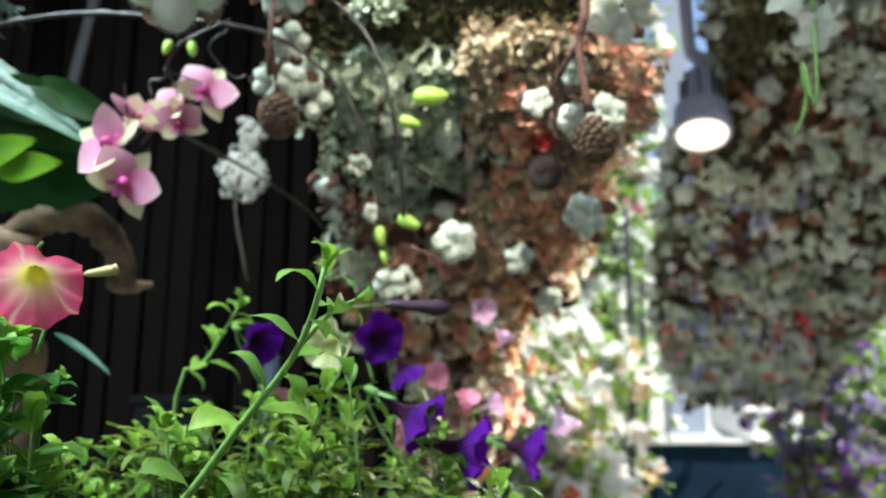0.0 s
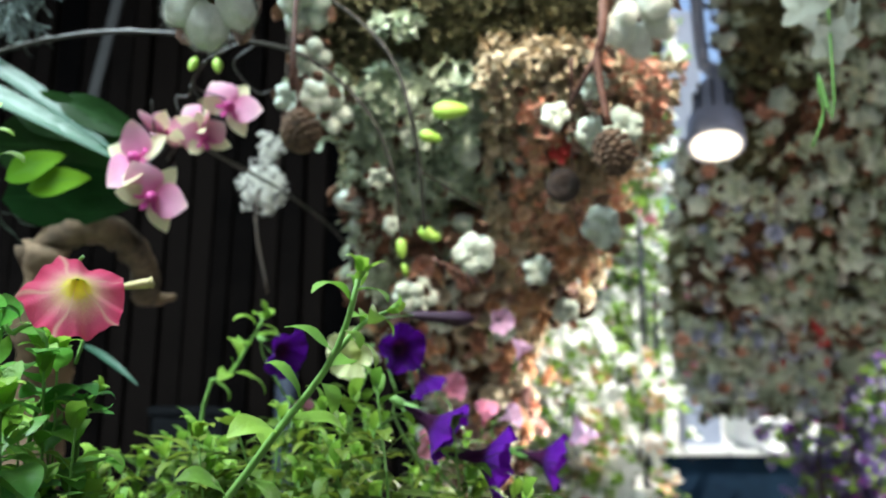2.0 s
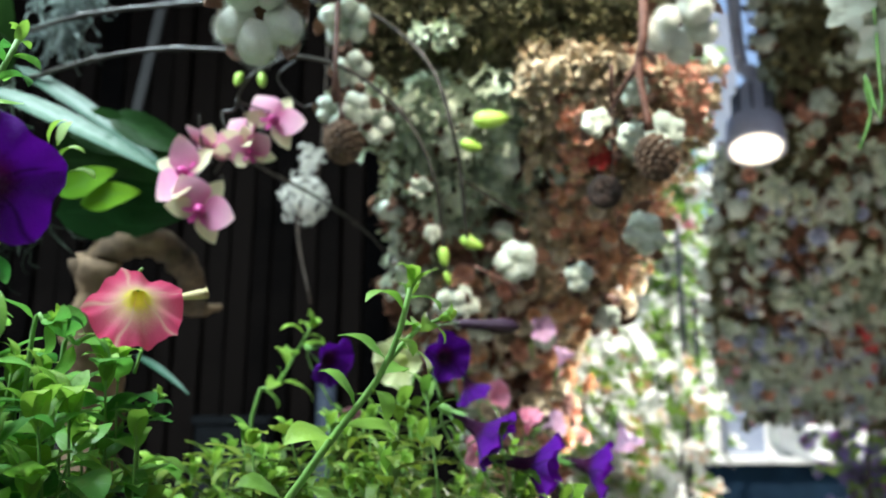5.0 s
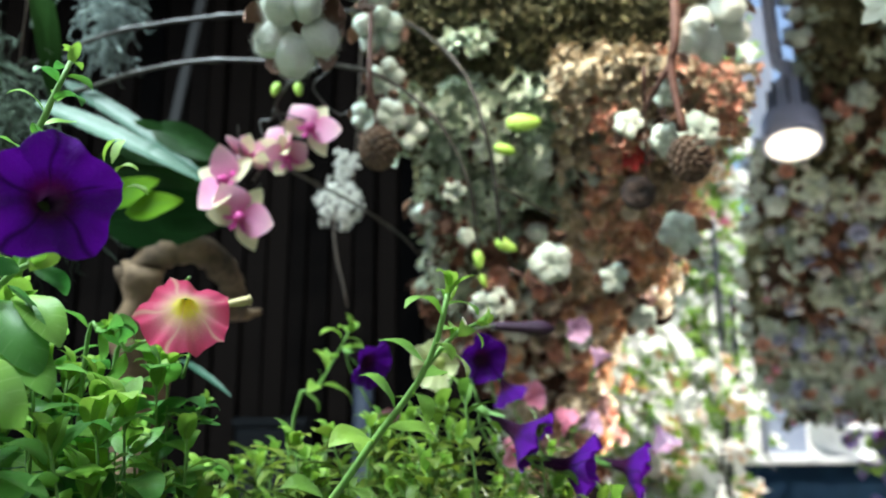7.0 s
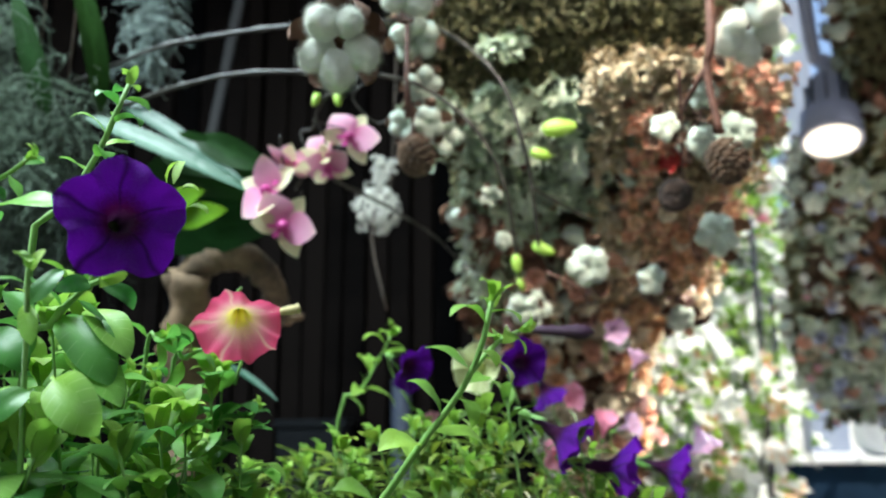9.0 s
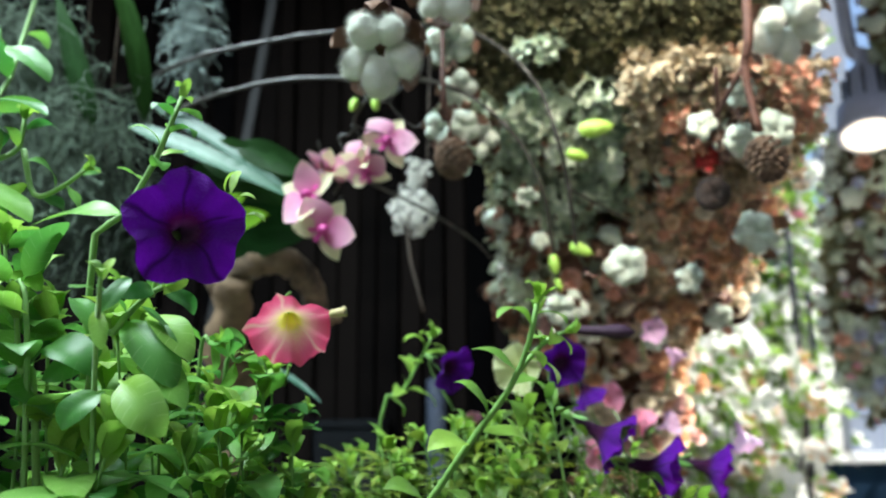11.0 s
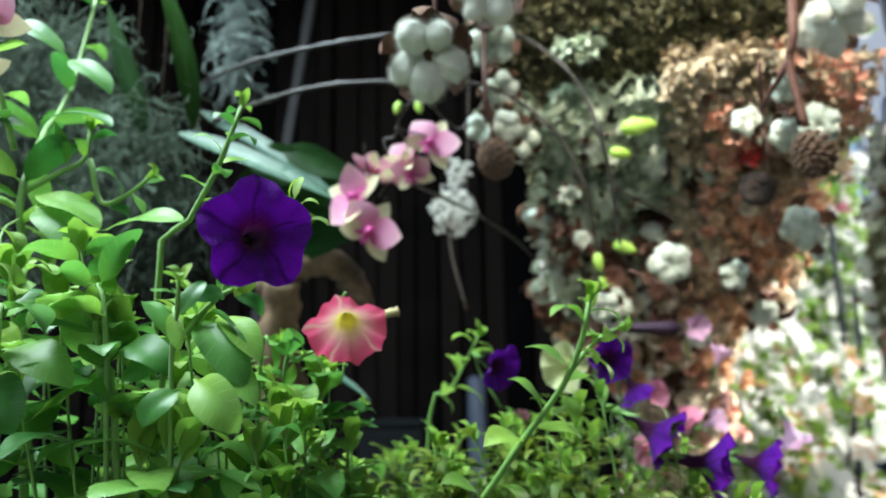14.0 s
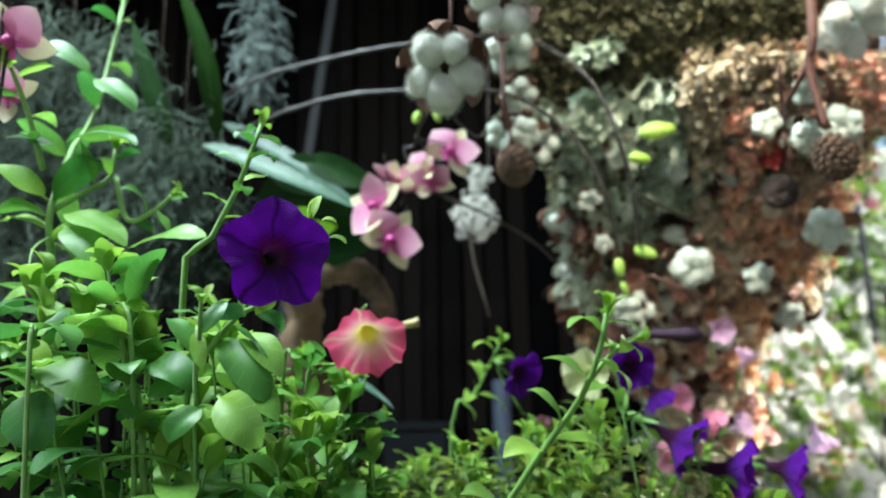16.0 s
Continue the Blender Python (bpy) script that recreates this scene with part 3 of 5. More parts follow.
def husk_mesh():
    verts, faces = lathe([(0.05, -0.75), (0.10, -0.5), (0.30, -0.32), (0.34, -0.2)], 10)
    for k in range(5):
        a = 2 * math.pi * (k + 0.5) / 5
        d, s = Vector((math.cos(a), math.sin(a), 0)), Vector((-math.sin(a), math.cos(a), 0))
        i = len(verts)
        for t in range(6):
            u = t / 5
            th = 0.35 + 1.6 * u
            p = d * (1.0 * math.sin(th)) + Vector((0, 0, 0.28 - 0.78 * math.cos(th)))
            w = 0.34 * math.sin(min(1.0, 0.35 + u) * 1.57) * (1 - u) ** 0.6 + 0.012
            verts += [p + s * w, p + d * 0.035, p - s * w]
        for t in range(5):
            j = i + t * 3
            faces += [(j, j + 1, j + 4, j + 3), (j + 1, j + 2, j + 5, j + 4)]
    return from_arrays("husk", verts, faces, HUSK)


NEAR_COTTON = [cotton_mesh("cotton_boll", 4, s, 11000) for s in (1, 2)]
COTTONS = [cotton_mesh("cotton_boll", 3, s, 900, s % 4 > 0, SHADECOTTON) for s in (3, 4, 5, 7, 8)]
HUSKS = husk_mesh()


def boll(parent, at, toward, radius, meshes=COTTONS, rng=random):
    b = put("cotton_boll", rng.choice(meshes), parent, face(at, toward, scale=radius, spin=rng.uniform(0, 360)))
    husk = put("husk", HUSKS, b, None)
    if meshes is COTTONS:
        husk.matrix_basis = Matrix.Scale(1.2, 4)
    else:
        husk.matrix_basis = Matrix.Scale(1.16, 4)
    return b


def cone_parts():
    v, f = lathe([(0.1, -1.0), (0.45, -0.7), (0.6, 0), (0.4, 0.7), (0.08, 1.0)], 10)
    core = from_arrays("cone", v, f, CONE)
    w = 0.24
    v = [(-w * 0.6, 0, 0), (w * 0.6, 0, 0), (w, 0.42, 0.06), (-w, 0.42, 0.06), (0, 0.48, 0.20), (0, 0.0, 0.14), (0, 0.52, 0.04), (w * 0.8, 0.40, 0.15), (-w * 0.8, 0.40, 0.15)]
    f = [(0, 1, 2, 6, 3), (3, 6, 4, 8), (6, 2, 7, 4), (2, 1, 5, 7), (7, 5, 4), (0, 3, 8, 5), (8, 4, 5)]
    return core, from_arrays("scale", v, f, CONE, smooth=False)


CONE_CORE, CONE_SCALE = cone_parts()
DARKCONE = mottled("dark_cone_scale", (0.012, 0.008, 0.006), (0.07, 0.045, 0.035), 45, 0.8, 0.5, spread=0.5)
DARK_CORE, DARK_SCALE = CONE_CORE.copy(), CONE_SCALE.copy()
for me in (DARK_CORE, DARK_SCALE):
    me.materials[0] = DARKCONE


def cone(parent, at, toward, size, squash=1.0, core=CONE_CORE, flake=CONE_SCALE):
    """A cone with its tip along +z and its scales in a spiral."""
    c = put("cone", core, parent, face(at, toward, scale=size) @ Matrix.Diagonal((1, 1, squash, 1)))
    n = 84
    for k in range(n):
        z = -1.0 + 2.0 * (k + 0.5) / n
        rad = math.sqrt(max(0.03, 1 - z * z)) * 0.78
        a = k * 2.39996
        d = Vector((math.cos(a), math.sin(a), 0.25 + 0.5 * z))
        sc = put("scale", flake, c)
        sc.matrix_basis = aim((d.x * rad * 0.72, d.y * rad * 0.72, z - 0.08), d, (0, 0, 1), 0.55 + 0.55 * rad)
    return c


class Surface:
    """A leaning front given by heights: (z, left x, right x, front y)."""

    def __init__(self, rows, bulge=0.5):
        self.rows, self.bulge = sorted(rows), bulge

    def at(self, z, u):
        zs = [r[0] for r in self.rows]
        xl, xr, yf = (float(np.interp(z, zs, [r[k] for r in self.rows])) for k in (1, 2, 3))
        half = (xr - xl) / 2
        p = Vector(((xl + xr) / 2 + u * half, yf + self.bulge * half * (1 - math.sqrt(max(0.02, 1 - u * u))), z))
        return p + Vector((0, -1, 0)) * 0.05 * noise.noise(p * 5)

    def normal(self, z, u):
        a = self.at(z, min(u + 0.05, 0.99)) - self.at(z, max(u - 0.05, -0.99))
        b = self.at(z + 0.03, u) - self.at(z - 0.03, u)
        n = a.cross(b)
        return n.normalized() if n.y < 0 else -n.normalized()

    def core(self, name, back, parent, nz=50, nu=24):
        base = parent.matrix_basis.translation
        verts, faces = [], []
        z0, z1 = self.rows[0][0], self.rows[-1][0]
        for k in range(nz + 1):
            z = z0 + (z1 - z0) * k / nz
            ring = [self.at(z, -0.99 + 1.98 * j / nu) for j in range(nu + 1)]
            rear = [Vector((q.x * 0.9 + 0.1 * ring[nu // 2].x, max(q.y, ring[nu // 2].y) + back, q.z)) for q in ring[::-4]]
            for q in ring + rear:
                verts.append(q - base)
        m = len(verts) // (nz + 1)
        for k in range(nz):
            for j in range(m):
                a, b = k * m + j, k * m + (j + 1) % m
                faces.append((a, b, b + m, a + m))
        faces += [tuple(range(m))[::-1], tuple(range(nz * m, (nz + 1) * m))]
        return put(name, from_arrays(name, verts, faces, CORE), parent)


def tufts(name, places, parent, mat, blades=14, length=0.014, width=0.004, spread=1.1, rng=random, label="", curl=0.0):
    """Small blades in tufts at (place, normal): one joined mesh."""
    base = parent.matrix_basis.translation
    verts, faces = [], []
    for p, n in places:
        p = p - base
        for _ in range(blades):
            d = (n + Vector((rng.gauss(0, 1), rng.gauss(0, 1), rng.gauss(0, 1))) * spread * 0.6).normalized()
            s = d.cross(Vector((rng.gauss(0, 1), rng.gauss(0, 1), rng.gauss(0, 1)))).normalized()
            ln = length * rng.uniform(0.5, 1.4)
            q = p + s * length * rng.uniform(-0.7, 0.7)
            w = width * rng.uniform(0.7, 1.3)
            e = q + d * ln * 0.6
            t = e + (d + s * curl * rng.uniform(-1, 1) + Vector((0, 0, -0.2))).normalized() * ln * 0.5
            i = len(verts)
            c = s.cross(d) * w
            verts += [q - c, q + c, e + c * 1.2, e - c * 1.2, t]
            faces += [(i, i + 1, i + 2, i + 3), (i + 3, i + 2, i + 4)]
    return tagged(put(name, from_arrays(name, verts, faces, mat, smooth=False), parent, None, label), kind="stuff")


def florets(name, places, parent, mat, petals=5, size=0.010, cup=0.5, rng=random, label=""):
    """Little cupped flowers at (place, normal): one joined mesh."""
    base = parent.matrix_basis.translation
    verts, faces = [], []
    for p, n in places:
        p = p - base
        n = (n + Vector((rng.gauss(0, 1), rng.gauss(0, 1), rng.gauss(0, 1))) * 0.35).normalized()
        s = n.cross(Vector((rng.gauss(0, 1), rng.gauss(0, 1), rng.gauss(0, 1)))).normalized()
        k = size * rng.uniform(0.7, 1.35)
        a0 = rng.uniform(0, 6)
        for g in range(petals):
            d = Matrix.Rotation(a0 + 6.2832 * g / petals, 3, n) @ s
            t = n.cross(d)
            i = len(verts)
            verts += [p, p + (d * 0.55 + t * 0.38 + n * cup * 0.3) * k, p + (d * 1.0 + t * 0.25 + n * cup) * k, p + (d * 1.0 - t * 0.25 + n * cup) * k, p + (d * 0.55 - t * 0.38 + n * cup * 0.3) * k]
            faces.append((i, i + 1, i + 2, i + 3, i + 4))
    return tagged(put(name, from_arrays(name, verts, faces, mat, smooth=False), parent, None, label), kind="stuff")


def fronds(name, places, parent, mat, size=0.026, rng=random, label=""):
    """Clumps of forked flat lichen lobes at (place, normal): one joined mesh."""
    base = parent.matrix_basis.translation
    verts, faces = [], []

    def lobe(p, d, n, ln, w, depth):
        side = d.cross(n)
        side = side.normalized() if side.length > 1e-3 else Vector((1, 0, 0))
        e = p + d * ln
        i = len(verts)
        verts.extend([p - side * w * 0.6, p + side * w * 0.6, e + side * w, e - side * w, e + d * w * 0.9 + n * w * 0.3])
        faces.extend([(i, i + 1, i + 2, i + 3), (i + 3, i + 2, i + 4)])
        if depth:
            for sgn in (-1, 1):
                lobe(e, (d + side * sgn * rng.uniform(0.35, 0.9) + n * rng.uniform(-0.2, 0.5)).normalized(), n, ln * rng.uniform(0.55, 0.8), w * 0.8, depth - 1)

    for p, n in places:
        for _ in range(4):
            d = (n * 0.5 + Vector((rng.gauss(0, 1), rng.gauss(0, 1), rng.gauss(-0.15, 1)))).normalized()
            lobe(p - base, d, n, size * rng.uniform(0.3, 0.55), size * 0.13, 2)
    return tagged(put(name, from_arrays(name, verts, faces, mat, smooth=False), parent, None, label), kind="stuff")


def roses(name, places, parent, mat, size=0.018, rng=random, label=""):
    """Small round dried blossoms of three rings of cupped petals at (place, normal): one joined mesh."""
    base = parent.matrix_basis.translation
    verts, faces = [], []
    for p, n in places:
        n = (n * 0.5 + Vector((0.15, -0.8, 0.1)) + Vector((rng.gauss(0, 1), rng.gauss(0, 1), rng.gauss(0, 1))) * 0.45).normalized()
        s = n.cross(Vector((rng.gauss(0, 1), rng.gauss(0, 1), rng.gauss(0, 1)))).normalized()
        k = size * rng.uniform(0.55, 1.3)
        for petals, rad, rise in ((6, 1.0, 0.45), (5, 0.68, 0.75), (4, 0.36, 0.9)):
            a0 = rng.uniform(0, 6)
            for g in range(petals):
                d = Matrix.Rotation(a0 + 6.2832 * g / petals + rng.uniform(-0.2, 0.2), 3, n) @ s
                t = n.cross(d) * 1.15
                i = len(verts)
                q = p - base
                verts += [q, q + (d * 0.75 + t * 0.5 + n * rise * 0.35) * k * rad, q + (d * 0.85 + t * 0.4) * k * rad + n * rise * k, q + (d * 0.98) * k * rad + n * rise * k * 1.05, q + (d * 0.85 - t * 0.4) * k * rad + n * rise * k, q + (d * 0.75 - t * 0.5 + n * rise * 0.35) * k * rad]
                faces += [(i, i + 1, i + 2, i + 3), (i, i + 3, i + 4, i + 5)]
    return tagged(put(name, from_arrays(name, verts, faces, mat), parent, None, label), kind="stuff")


def pick(surface, rng, n, z0, z1, u0=-0.97, u1=0.97, out=0.0, patch=None):
    """n places on the surface; patch: (scale, level, seed) keeps to patches of a noise."""
    found = []
    tries = 0
    while len(found) < n and tries < n * 12:
        tries += 1
        z, u = rng.uniform(z0, z1), rng.uniform(u0, u1)
        p = surface.at(z, u)
        if patch and noise.noise(p * patch[0] + Vector((patch[2] * 7.3, 0, patch[2]))) < patch[1]:
            continue
        nn = surface.normal(z, u)
        found.append((p + nn * out * rng.uniform(0.3, 1.4), nn))
    return found


# the leaning column of dried flowers and moss beside the board wall
rng = random.Random(11)
COL_A = Surface([(3.1, -0.16, 0.50, 1.02), (2.2, -0.16, 0.48, 1.02), (1.73, -0.12, 0.42, 1.10), (1.595, -0.05, 0.44, 1.28), (1.48, -0.01, 0.435, 1.55),
                 (1.34, -0.01, 0.37, 1.88), (1.29, 0.03, 0.355, 1.96), (1.23, 0.19, 0.35, 2.06), (1.16, 0.21, 0.35, 2.15), (0.95, 0.22, 0.38, 2.4), (0.0, 0.22, 0.43, 2.5)], 0.55)
dried = thing("dried_flower_column", (0.35, 2.6, 0.0), "column thick with dried moss, cotton bolls and orange dried flowers", "dried flowers")
COL_A.core("core", 0.32, dried)
tufts("olive_moss", pick(COL_A, rng, 12000, 1.50, 1.95, -0.95, 0.97, 0.03), dried, MOSS, 11, 0.012, 0.0023, 1.2, rng, "olive brown dried moss")
tufts("moss", pick(COL_A, rng, 4200, 0.9, 1.55, -0.97, 0.97, 0.02), dried, MOSS, 10, 0.018, 0.005, 1.2, rng)
fronds("lichen_frond", pick(COL_A, rng, 300, 1.38, 1.68, -0.98, 0.42, 0.07, (12, -0.05, 3)), dried, LICHEN, 0.026, rng, "pale grey green forked lichen")
fronds("lichen_frond", pick(COL_A, rng, 260, 0.98, 1.62, -0.9, 0.95, 0.06, (8, 0.10, 21)), dried, LICHEN, 0.026, rng)
tufts("lichen", pick(COL_A, rng, 900, 1.50, 1.72, -0.98, 0.1, 0.05, (9, 0.12, 3)), dried, LICHEN, 16, 0.020, 0.006, 1.4, rng, "pale grey green curly lichen", 0.8)
tufts("lichen", pick(COL_A, rng, 900, 0.9, 1.62, -0.98, 0.95, 0.04, (11, 0.16, 4)), dried, LICHEN, 16, 0.018, 0.006, 1.4, rng, "", 0.8)
florets("amber_hydrangea", pick(COL_A, rng, 2900, 1.30, 1.64, 0.30, 0.95, 0.08, (11, -0.22, 5)), dried, AMBER, 5, 0.0095, 0.6, rng, "amber dried hydrangea florets")
BEIGE = mottled("beige_moss", (0.34, 0.27, 0.17), (0.62, 0.52, 0.36), 16, 0.9, 0.4, spread=0.5)
tufts("beige_moss", pick(COL_A, rng, 2600, 1.2, 1.70, 0.05, 0.97, 0.08, (10, -0.12, 9)), dried, BEIGE, 10, 0.016, 0.004, 1.3, rng, "beige dried grass moss", 0.5)
florets("amber_hydrangea", pick(COL_A, rng, 450, 0.95, 1.36, -0.9, 0.97, 0.04, (5, 0.05, 15)), dried, AMBER, 5, 0.011, 0.5, rng)
florets("rust_hydrangea", pick(COL_A, rng, 1100, 1.48, 1.70, 0.25, 0.95, 0.09, (9, -0.08, 6)), dried, RUST, 5, 0.0085, 0.6, rng, "rust red dried flowers")
florets("rust_hydrangea", pick(COL_A, rng, 140, 0.95, 1.4, -0.3, 0.97, 0.05, (7, 0.15, 16)), dried, RUST, 5, 0.014, 0.6, rng)
florets("pink_hydrangea", pick(COL_A, rng, 700, 0.95, 1.42, -0.6, 0.97, 0.05, (7, 0.05, 7)), dried, PALE_PINK, 5, 0.013, 0.6, rng, "dusty pink dried flowers")
tufts("dried_foliage", pick(COL_A, rng, 500, 0.95, 1.55, -0.97, 0.97, 0.06, (9, 0.05, 8)), dried, BROWN, 4, 0.03, 0.011, 1.2, rng, "brown curled dried leaves", 0.5)
for lab, mat, n, size in (("cream dried roses", CREAMROSE, 160, 0.025), ("peach dried roses", PEACH, 85, 0.024), ("rust dried roses", RUST, 40, 0.024), ("dusty pink dried roses", PALE_PINK, 90, 0.024), ("brown dried roses", BROWN, 60, 0.024)):
    roses("dried_roses", pick(COL_A, rng, n, 0.96, 1.47, -0.55, 0.99, 0.10), dried, mat, size, rng, lab)
for mat, n in ((PEACH, 70), (CREAMROSE, 70), (AMBER, 50)):
    roses("dried_roses", pick(COL_A, rng, n, 1.36, 1.58, 0.22, 0.97, 0.10), dried, mat, 0.017, rng)
for k in range(120):
    z = 1.0 + 0.62 * rng.random() ** 1.2
    u = rng.uniform(-0.97, 0.97)
    p, n = COL_A.at(z, u), COL_A.normal(z, u)
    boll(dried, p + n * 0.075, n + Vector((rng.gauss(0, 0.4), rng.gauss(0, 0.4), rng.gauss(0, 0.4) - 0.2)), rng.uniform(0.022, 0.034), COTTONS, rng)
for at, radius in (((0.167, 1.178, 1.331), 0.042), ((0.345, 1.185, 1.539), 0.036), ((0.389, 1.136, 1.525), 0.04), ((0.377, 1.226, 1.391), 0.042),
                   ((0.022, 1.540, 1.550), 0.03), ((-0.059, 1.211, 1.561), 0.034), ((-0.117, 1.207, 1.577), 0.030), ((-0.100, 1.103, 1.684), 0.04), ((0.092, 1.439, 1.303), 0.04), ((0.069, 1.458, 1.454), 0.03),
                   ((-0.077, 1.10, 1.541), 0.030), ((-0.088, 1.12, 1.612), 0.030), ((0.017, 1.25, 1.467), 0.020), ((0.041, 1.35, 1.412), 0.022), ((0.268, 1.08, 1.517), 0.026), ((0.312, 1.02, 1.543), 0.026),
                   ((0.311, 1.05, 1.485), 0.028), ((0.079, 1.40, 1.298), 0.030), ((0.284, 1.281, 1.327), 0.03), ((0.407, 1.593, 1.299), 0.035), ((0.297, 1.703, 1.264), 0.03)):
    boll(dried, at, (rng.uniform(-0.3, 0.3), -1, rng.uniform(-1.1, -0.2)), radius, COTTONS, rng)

flank = []
for _ in range(900):
    z = rng.uniform(0.95, 2.0)
    flank.append((COL_A.at(z, 0.985) + Vector((0.01, rng.uniform(0.0, 0.26), 0)), Vector((0.9, -0.4, 0))))
tufts("side_moss", flank[:600], dried, BEIGE, 10, 0.018, 0.005, 1.3, rng, "beige dried grass moss", 0.5)
florets("side_hydrangea", flank[600:], dried, AMBER, 5, 0.011, 0.5, rng)

bloom = []
for _ in range(9):
    d = Vector((rng.gauss(0, 1), rng.gauss(0, 1) - 1.2, rng.gauss(0, 1))).normalized()
    bloom.append((Vector((0.316, 1.221, 1.513)) + d * 0.014, d))
florets("red_bloom", bloom, dried, RED, 5, 0.016, 0.4, rng, "small bright red bloom")

# the wall of cotton and moss on the other side of the yard door
rng = random.Random(12)
COL_B = Surface([(3.1, 1.26, 3.0, 2.0), (2.33, 1.25, 2.8, 2.2), (1.97, 1.24, 2.8, 2.58), (1.74, 1.27, 2.75, 2.83), (1.52, 1.42, 2.5, 3.3), (1.26, 1.55, 2.35, 3.6), (1.16, 1.64, 2.30, 3.65)], 0.35)
cotton_wall = thing("hanging_cotton_arrangement", (1.9, 3.8, 1.2), "hanging mass of dried cotton bolls, moss and brown leaves", "dried flowers")
COL_B.core("core", 0.12, cotton_wall)
tufts("moss", pick(COL_B, rng, 5200, 1.17, 2.6, -0.97, 0.6, 0.03, (4, -0.2, 1)), cotton_wall, MOSS, 9, 0.028, 0.008, 1.2, rng, "olive brown dried moss")
tufts("lichen", pick(COL_B, rng, 1900, 1.17, 2.6, -0.98, 0.6, 0.06, (4, 0.05, 2)), cotton_wall, LICHEN, 12, 0.026, 0.008, 1.4, rng, "pale lichen", 0.7)
tufts("dried_foliage", pick(COL_B, rng, 500, 1.17, 2.5, -0.97, 0.6, 0.06, (5, 0.05, 3)), cotton_wall, BROWN, 4, 0.045, 0.015, 1.2, rng, "brown curled dried leaves", 0.5)
fringe = []
for _ in range(420):
    u, drop = rng.uniform(-0.98, 0.75), rng.random() ** 1.6 * 0.16
    fringe.append((COL_B.at(1.18, u) + Vector((rng.gauss(0, 0.02), rng.uniform(-0.05, 0.12), -drop * (0.4 + 0.6 * abs(noise.noise(Vector((u * 6, 0, 3)))) * 2))), Vector((rng.gauss(0, 0.5), -0.8, rng.gauss(0, 0.5))).normalized()))
tufts("hanging_fringe", fringe[:230], cotton_wall, MOSS, 9, 0.045, 0.010, 1.3, rng, "ragged hanging dried stems", 0.6)
florets("fringe_bloom", fringe[230:300], cotton_wall, PALEBLUE, 5, 0.034, 0.6, rng, "pale blue dried flowers")
# these white florets also imitate bright sparkles along the fringe
florets("fringe_bloom", fringe[300:360], cotton_wall, STATICE, 5, 0.026, 0.6, rng, "white dried flowers that double as bright sparkles")
florets("fringe_bloom", fringe[360:], cotton_wall, HOTPINK, 5, 0.026, 0.6, rng, "small pink flowers")
roses("lilac_bloom", pick(COL_B, rng, 60, 1.2, 1.95, -0.99, -0.5, 0.09), cotton_wall, PALEBLUE, 0.030, rng, "pale lilac dried blossoms")
roses("white_bloom", pick(COL_B, rng, 60, 1.2, 2.1, -0.99, 0.2, 0.09), cotton_wall, STATICE, 0.026, rng, "white dried blossoms")
roses("rust_bloom", pick(COL_B, rng, 60, 1.2, 2.2, -0.99, 0.4, 0.08), cotton_wall, RUST, 0.03, rng, "rust red dried blossoms")
fronds("lichen_frond", pick(COL_B, rng, 420, 1.12, 2.5, -0.98, 0.6, 0.09), cotton_wall, LICHEN, 0.055, rng, "pale forked lichen")
reds = [(Vector((1.88, 3.22, 1.36)) + Vector((rng.gauss(0, 0.06), rng.gauss(0, 0.03), rng.gauss(0, 0.09))), Vector((rng.gauss(0, 0.6), -1, rng.gauss(0, 0.6))).normalized()) for _ in range(8)]
florets("red_flower_spray", reds, cotton_wall, RED, 5, 0.026, 0.5, rng, "small spray of red flowers")
florets("blue_hydrangea", pick(COL_B, rng, 700, 1.12, 1.6, -0.98, 0.3, 0.06, (4, 0.0, 4)), cotton_wall, PALEBLUE, 5, 0.022, 0.6, rng, "pale blue dried flowers")
florets("pink_hydrangea", pick(COL_B, rng, 50, 1.15, 1.9, -0.98, 0.5, 0.07, (4, 0.15, 5)), cotton_wall, HOTPINK, 5, 0.02, 0.6, rng, "small pink flowers")
for k in range(170):
    z = rng.uniform(1.2, 2.35)
    u = rng.uniform(-0.97, 0.45)
    p, n = COL_B.at(z, u), COL_B.normal(z, u)
    boll(cotton_wall, p + n * 0.06, n + Vector((rng.gauss(0, 0.3), rng.gauss(0, 0.3), rng.gauss(0, 0.3) - 0.2)), rng.uniform(0.035, 0.062), COTTONS, rng)

flank = []
for _ in range(1300):
    z = rng.uniform(1.17, 2.7)
    flank.append((COL_B.at(z, -0.985) + Vector((-0.01, rng.uniform(0.0, 0.12), 0)), Vector((-0.9, -0.4, 0))))
tufts("side_moss", flank[:800], cotton_wall, MOSS, 9, 0.03, 0.008, 1.3, rng, "olive brown dried moss")
tufts("side_lichen", flank[800:], cotton_wall, LICHEN, 12, 0.028, 0.008, 1.4, rng, "pale lichen", 0.7)
for k in range(26):
    p, n = flank[k * 40]
    boll(cotton_wall, p + n * 0.05, n + Vector((rng.gauss(0, 0.3), -0.3, rng.gauss(0, 0.3))), rng.uniform(0.03, 0.05), COTTONS, rng)

